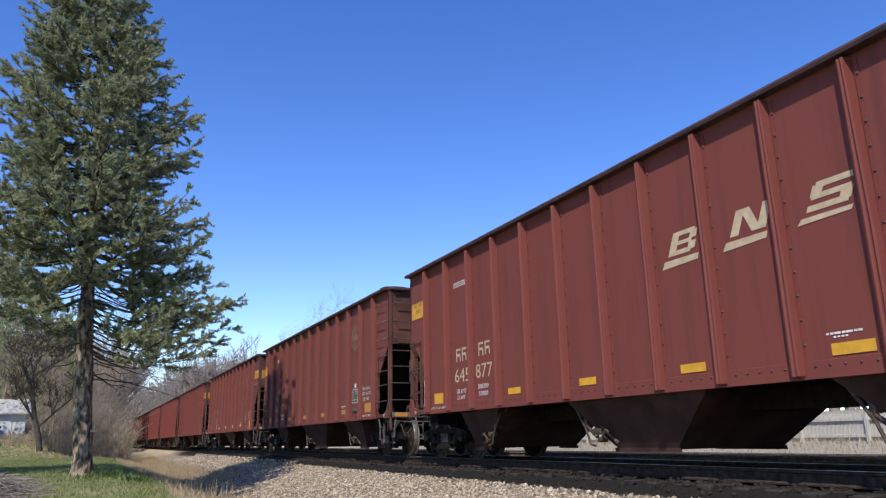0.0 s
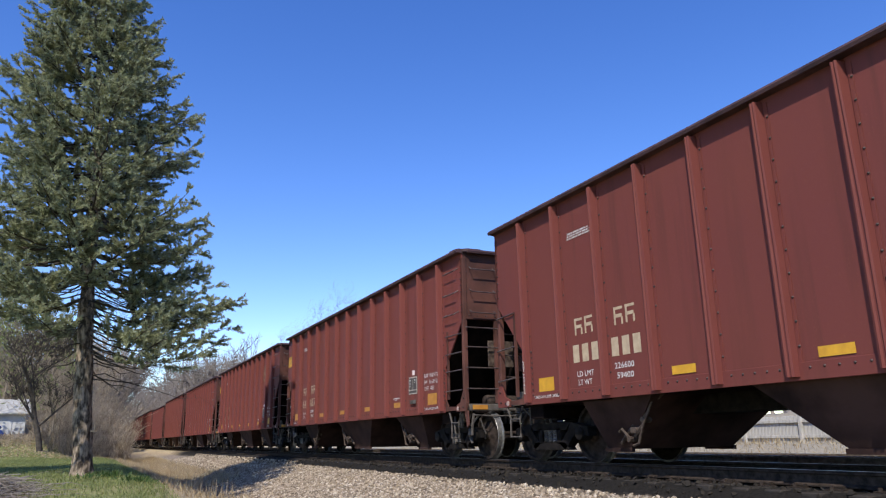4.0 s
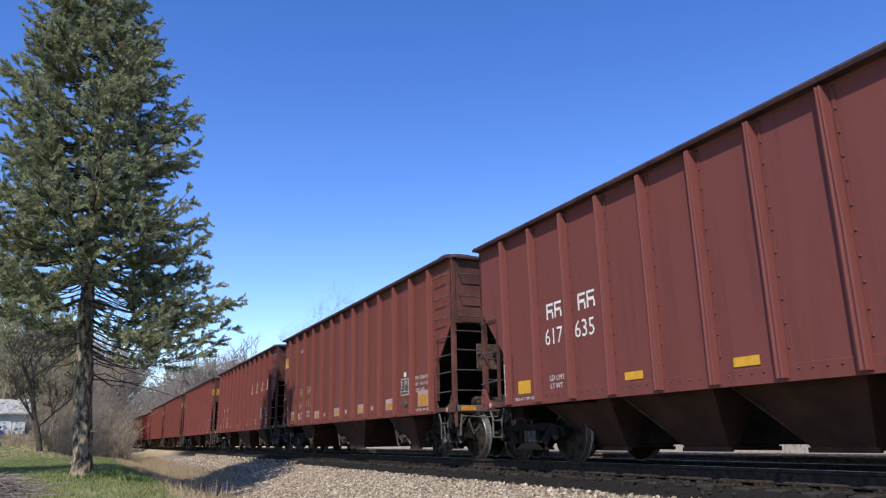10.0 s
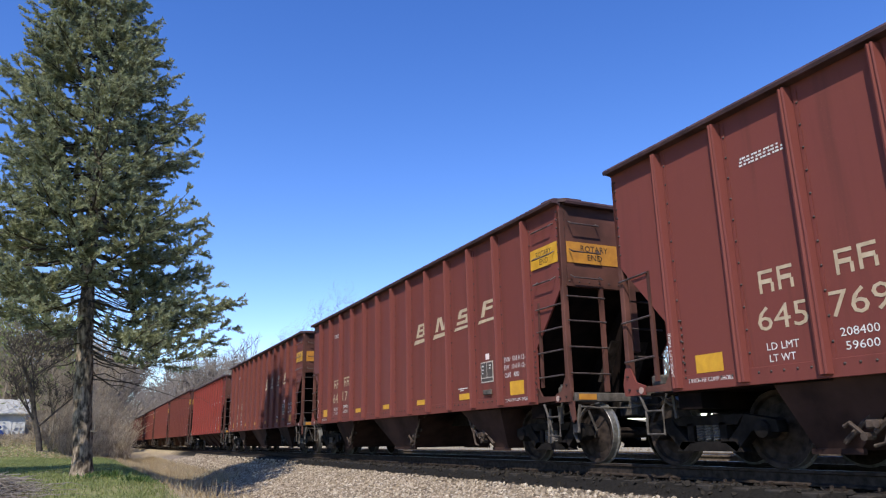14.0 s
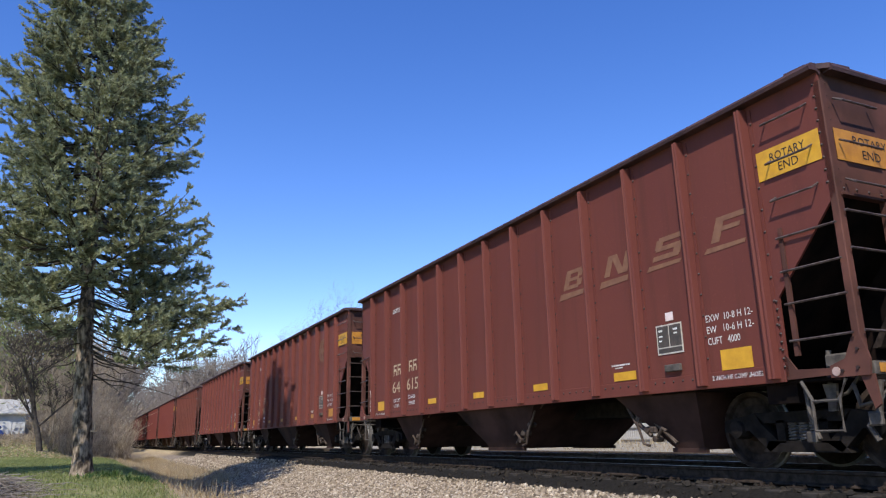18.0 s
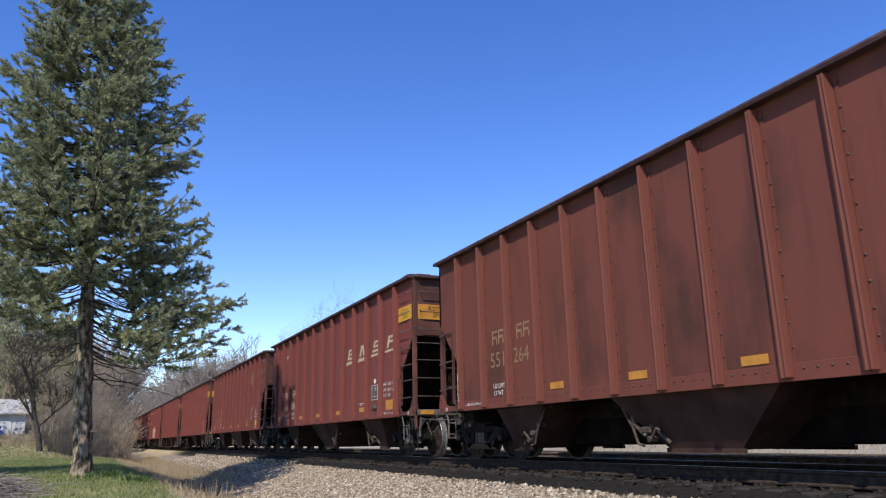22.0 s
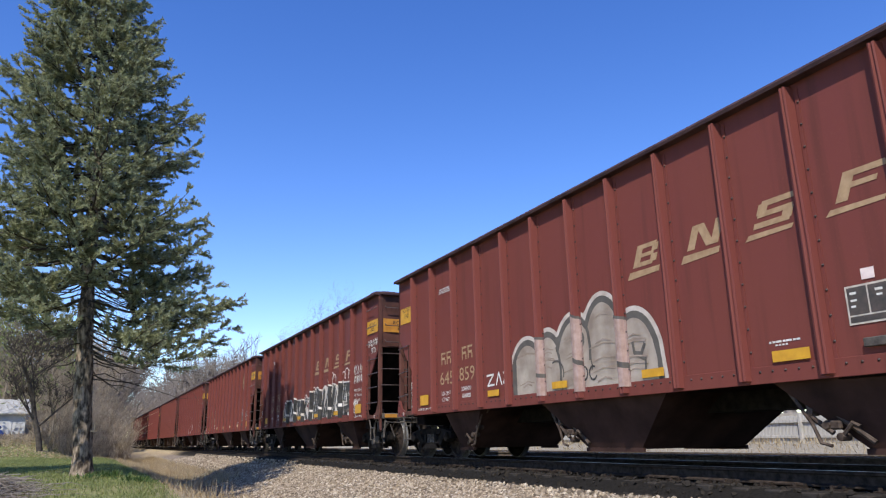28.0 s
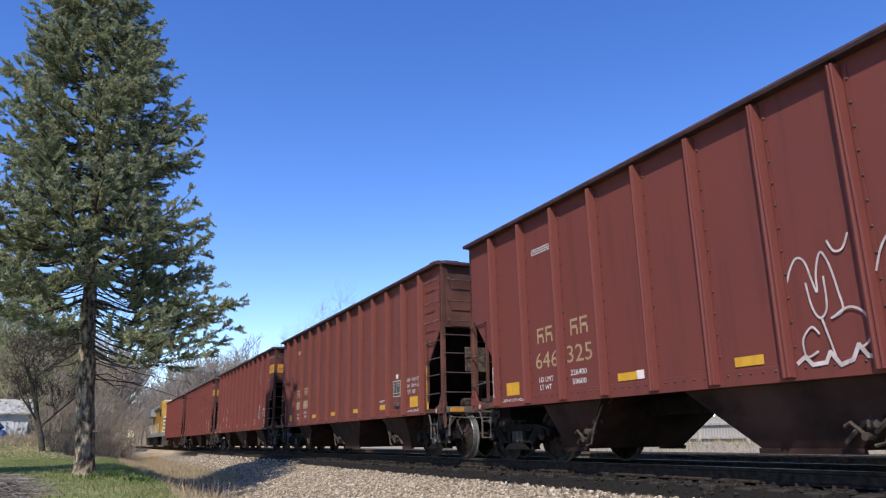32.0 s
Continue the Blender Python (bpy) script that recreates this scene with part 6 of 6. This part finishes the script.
def brush():
    """A thicket of thin brown stems between lawn and woods."""
    rng = np.random.default_rng(6)
    paths = []

    def clear(x, y):
        return y < -8.1 + 0.056 * x and x > -66

    for i in range(5600):
        x = -rng.uniform(54, 100)
        edge = -5.75 + 0.05 * min(-x - 52, 26)
        y = edge - abs(rng.normal(0, 5.5)) if rng.random() < 0.7 else edge - rng.uniform(0, 24)
        h = rng.uniform(1.5, 5.2) * (0.8 + 0.6 * noise.noise((x * 0.12, y * 0.2, 4)))
        if y > edge - 1.5:
            h *= 0.75
        if clear(x, y):
            h = min(h, 0.3)
        z = ground_height(x, y) - 0.05
        d = rng.normal(0, 0.32, 2)
        s = np.linspace(0, 1, 5)
        pts = np.stack([x + d[0] * h * s ** 1.5 + rng.normal(0, 0.05, 5), y + d[1] * h * s ** 1.5 + rng.normal(0, 0.05, 5), z + h * s * (1 - 0.18 * s * np.hypot(*d))], 1)
        paths.append((pts, np.linspace(0.02, 0.008, 5)))
        for j in range(4):
            b = pts[rng.integers(1, 5)]
            e = b + rng.normal(0, 0.18 * h ** 0.7, 3) + np.array([0, 0, 0.25])
            paths.append((np.array([b, (b + e) / 2 + rng.normal(0, 0.05, 3), e]), [0.011, 0.009, 0.006]))
    protos = [[(p, r) for p, r, l in bare_paths(np.random.default_rng(180 + i), 7.5, 0.7, 3, 0.12, 0.011, (0, 0), 5, 0.07)] for i in range(5)]
    for i in range(105):
        x = -rng.uniform(57, 98)
        y = -6.1 - rng.uniform(0, 1) ** 0.8 * 19
        if clear(x, y):
            continue
        s = rng.uniform(0.8, 1.55) * (0.75 if y > -7.0 else 1)
        z = ground_height(x, y)
        for p, r in protos[i % 5]:
            paths.append((p * s + np.array([x, y, z]), np.asarray(r)))
    me = tube_mesh("brush", paths, TWIG_BROWN, 3)
    tagged(new("brush", me), "tangled thicket of brown leafless brush", "shrubs", kind="stuff")
    n = 16000
    x = -rng.uniform(58, 92, n)
    y = -8.6 - rng.uniform(0, 1, n) * 0.12 * -x
    p = np.stack([x, y, rng.uniform(3.0, 11.0, n)], 1)
    lump = np.array([noise.noise((a * 0.3, b * 0.5, c * 0.5)) for a, b, c in p])
    p = p[lump > 0.08]
    n = len(p)
    me = blades("brush_leaves", p, p + rng.normal(0, 0.15, (n, 3)), 0.07, LEAFBUD)
    tagged(new("brush_leaves", me), "sparse pale green spring leaves on the brush", "leaves", kind="stuff")


far_woods()
brush()


def grass():
    rng = np.random.default_rng(9)
    n = 60000
    x = -12 - 40 * rng.random(n) ** 1.3
    y = np.minimum(rng.uniform(-15, -6.2, n), rng.normal(-6.5, 0.3, n))
    z = np.array([ground_height(a, b) for a, b in zip(x, y)])
    r = np.stack([x, y, z], 1)
    t = r + np.stack([rng.normal(0, 0.03, n), rng.normal(0, 0.03, n), rng.uniform(0.03, 0.11, n)], 1)
    tagged(new("grass", blades("grass", r, t, 0.009, GRASSBLADE)), "short green spring lawn", "grass", kind="stuff")
    n = 26000
    x = -14 - 50 * rng.random(n)
    y = rng.uniform(-6.3, -3.3, n)
    keep = (x < -26) | ((y < -4.6) & (y > -6.4) & (rng.random(n) < 0.3))
    x, y = x[keep], y[keep]
    n = len(x)
    z = np.array([ground_height(a, b) for a, b in zip(x, y)])
    r = np.stack([x, y, z], 1)
    t = r + np.stack([rng.normal(0, 0.09, n), rng.normal(0, 0.09, n), rng.uniform(0.04, 0.26, n)], 1)
    tagged(new("dry_grass", blades("dry_grass", r, t, 0.008, DRYGRASS)), "dry tan grass on the railway bank", "grass", kind="stuff")
    n = 6000
    x, y = rng.uniform(-45, 0, n), rng.uniform(8, 14, n)
    z = np.array([ground_height(a, b) for a, b in zip(x, y)])
    r = np.stack([x, y, z], 1)
    t = r + np.stack([rng.normal(0, 0.08, n), rng.normal(0, 0.08, n), rng.uniform(0.05, 0.3, n)], 1)
    tagged(new("dry_grass", blades("dry_grass", r, t, 0.012, DRYGRASS)), "pale dry grass beyond the tracks", "grass", kind="stuff")

    # tall dead stalks along the ditch
    n = 150
    x = rng.uniform(-26, -12.5, n)
    y = -5.1 + rng.normal(0, 0.45, n)
    z = np.array([ground_height(a, b) for a, b in zip(x, y)])
    r = np.stack([x, y, z], 1)
    t = r + np.stack([rng.normal(0, 0.1, n), rng.normal(0, 0.1, n), rng.uniform(0.2, 0.65, n)], 1)
    tagged(new("dry_stalks", blades("dry_stalks", r, t, 0.006, DRYGRASS)), "tall dead grass stalks along the ditch", "grass", kind="stuff")
    # fallen leaves before the brush
    n = 9000
    x = -rng.uniform(50, 64, n)
    y = rng.uniform(-18, -6, n)
    z = np.array([ground_height(a, b) for a, b in zip(x, y)]) + 0.02
    r = np.stack([x, y, z], 1)
    t = r + np.stack([rng.normal(0, 0.08, n), rng.normal(0, 0.08, n), rng.uniform(0.0, 0.07, n)], 1)
    tagged(new("fallen_leaves", blades("fallen_leaves", r, t, 0.04, DRYGRASS)), "dry brown fallen leaves before the brush", "leaves", kind="stuff")


grass()


def plant_clump(x, y, seed):
    rng = np.random.default_rng(seed)
    n = 30
    z = ground_height(x, y)
    c = thing("plant_clump", "clump of upright green spring leaves in the lawn", "plant", "clumps by the tree", pose(x, y, z))
    r = np.stack([rng.normal(0, 0.12, n), rng.normal(0, 0.12, n), np.zeros(n)], 1)
    t = r * 1.7 + np.stack([rng.normal(0, 0.04, n), rng.normal(0, 0.04, n), rng.uniform(0.1, 0.22, n)], 1)
    part("leaves", blades("leaves", r, t, 0.02, PLANT), None, c)


for i, (x, y) in enumerate(((-19.9, -8.05), (-20.2, -7.42), (-18.9, -6.95), (-19.1, -7.06), (-20.4, -7.56))):
    plant_clump(x, y, i)


def stick_pile():
    rng = np.random.default_rng(12)
    paths = []
    for i in range(460):
        a = rng.uniform(0, 6.28)
        x, y = -16.6 + rng.normal(0, 0.8), -9.75 + rng.normal(0, 0.4)
        hgt = 0.4 * math.exp(-((x + 16.6) / 1.1) ** 2 - ((y + 9.75) / 0.6) ** 2)
        z = ground_height(x, y) + rng.uniform(0.0, 1) * hgt + 0.03
        ln = rng.uniform(0.4, 1.6)
        d = np.array([math.cos(a), math.sin(a), rng.normal(0, 0.12)]) * ln / 2
        c = np.array([x, y, z])
        paths.append((np.array([c - d, c + rng.normal(0, 0.04, 3), c + d]), [rng.uniform(0.003, 0.009)] * 2 + [0.002]))
    tagged(new("stick_pile", tube_mesh("stick_pile", paths, TWIG, 4)), "heap of dry grey cut branches on the lawn", "branches", kind="stuff")


stick_pile()


# ---- fence beyond the tracks, shed ----
def build_fence():
    fence = thing("board_fence", "weathered white board fence beyond the tracks", "fence", m=pose(0, 14.2, -0.02))
    white = simple("weathered_white_boards", (0.34, 0.315, 0.27), (0.52, 0.49, 0.43), 2.5, 0.85, 0, 0.2, 0.2, "Object", (6, 6, 1))
    bm = bmesh.new()
    box(bm, -0.07, 0.07, -0.012, 0.012, 0.0, 1.0, 0.004)
    plank = mesh_of("plank", bm, white)
    bm = bmesh.new()
    box(bm, -0.06, 0.06, -0.06, 0.06, -0.2, 1.08, 0.01)
    post = mesh_of("post", bm, white)
    bm = bmesh.new()
    box(bm, -1.22, 1.22, -0.03, 0.03, -0.05, 0.05, 0.006)
    rail = mesh_of("rail", bm, white)
    rng = random.Random(3)
    x = -47.5
    while x < -8:
        part("plank", plank, None, fence, m=pose(x, 0, rng.uniform(-0.02, 0.02), 0, rng.uniform(-0.6, 0.6), 0))
        x += 0.15
    for i in range(17):
        part("post", post, None, fence, m=pose(-47.4 + 2.45 * i, -0.08, 0))
        if i < 16:
            for z in (0.3, 0.82):
                part("rail", rail, None, fence, m=pose(-46.175 + 2.45 * i, -0.05, z))


build_fence()


def build_shed():
    z = ground_height(-82, -17)
    shed = thing("shed", "white board shed with a pale grey gable roof", "shed", m=pose(-68, -16.4, 1.0))
    white = simple("white_shed_boards", (0.34, 0.335, 0.33), (0.55, 0.54, 0.53), 1.5, 0.8, 0, 0.2, 0.1)
    roofm = simple("pale_shingles", (0.3, 0.29, 0.27), (0.46, 0.45, 0.42), 3.5, 0.9, 0, 0.2, 0.3)
    bm = bmesh.new()
    box(bm, -3, 3, -4, 4, -0.8, 2.0)
    wall = part("wall", bm, white, shed)
    bm = bmesh.new()
    prism(bm, [(-3.4, 1.75), (0, 2.9), (3.4, 1.75), (3.4, 1.87), (0, 3.05), (-3.4, 1.87)], "y", -4.3, 4.3)
    part("roof", bm, roofm, shed)
    bm = bmesh.new()
    box(bm, 3.03, 3.07, 2.2, 3.1, -0.2, 1.6)
    part("door", bm, white, shed)
    for i in range(26):
        bm = bmesh.new()
        box(bm, 3.0, 3.03, -4 + 0.308 * i, -4 + 0.308 * i + 0.28, -0.8, 1.95)
        part("board", bm, white, shed)
    bm = bmesh.new()
    box(bm, -0.9, 0.9, -0.9, 0.9, 0, 1.0, 0.3)
    box(bm, -0.6, 0.6, -0.6, 0.6, 0.9, 1.5, 0.3)
    o = tagged(new("tarp_heap", mesh_of("tarp_heap", bm, simple("blue_tarp", (0.014, 0.035, 0.13), (0.03, 0.07, 0.24), 4, 0.4, 0, 0.4, 0.3))), "heap under a blue tarpaulin by the shed", "tarp")
    o.matrix_basis = pose(-62.5, -14.3, ground_height(-62.5, -14.3) - 0.3)


build_shed()


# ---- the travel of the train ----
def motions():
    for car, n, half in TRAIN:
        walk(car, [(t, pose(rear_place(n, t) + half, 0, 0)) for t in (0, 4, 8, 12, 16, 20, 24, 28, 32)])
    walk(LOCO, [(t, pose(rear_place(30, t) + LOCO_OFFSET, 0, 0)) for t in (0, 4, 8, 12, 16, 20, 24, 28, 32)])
    # rolling wheels: one turn of keys for each place of an axle in its bogie, shared by all alike
    keyed = {}
    for o in list(scene.objects):
        if o.name.split(".")[0] != "wheelset":
            continue
        x = round(o.location.x, 2)
        if x not in keyed:
            step = 1 / 30
            rows = []
            for i in range(int(32 / step) + 1):
                t = min(32.0, i * step)
                rows.append((t, pose(x, 0, 0.457, 0, math.degrees((rear_place(0, t) - rear_place(0, 0)) / 0.457) % 360, 0)))
            walk(o, rows)
            keyed[x] = o
        else:
            a = keyed[x].animation_data
            o.rotation_mode = "QUATERNION"
            o.animation_data_create()
            o.animation_data.action = a.action
            o.animation_data.action_slot = a.action_slot


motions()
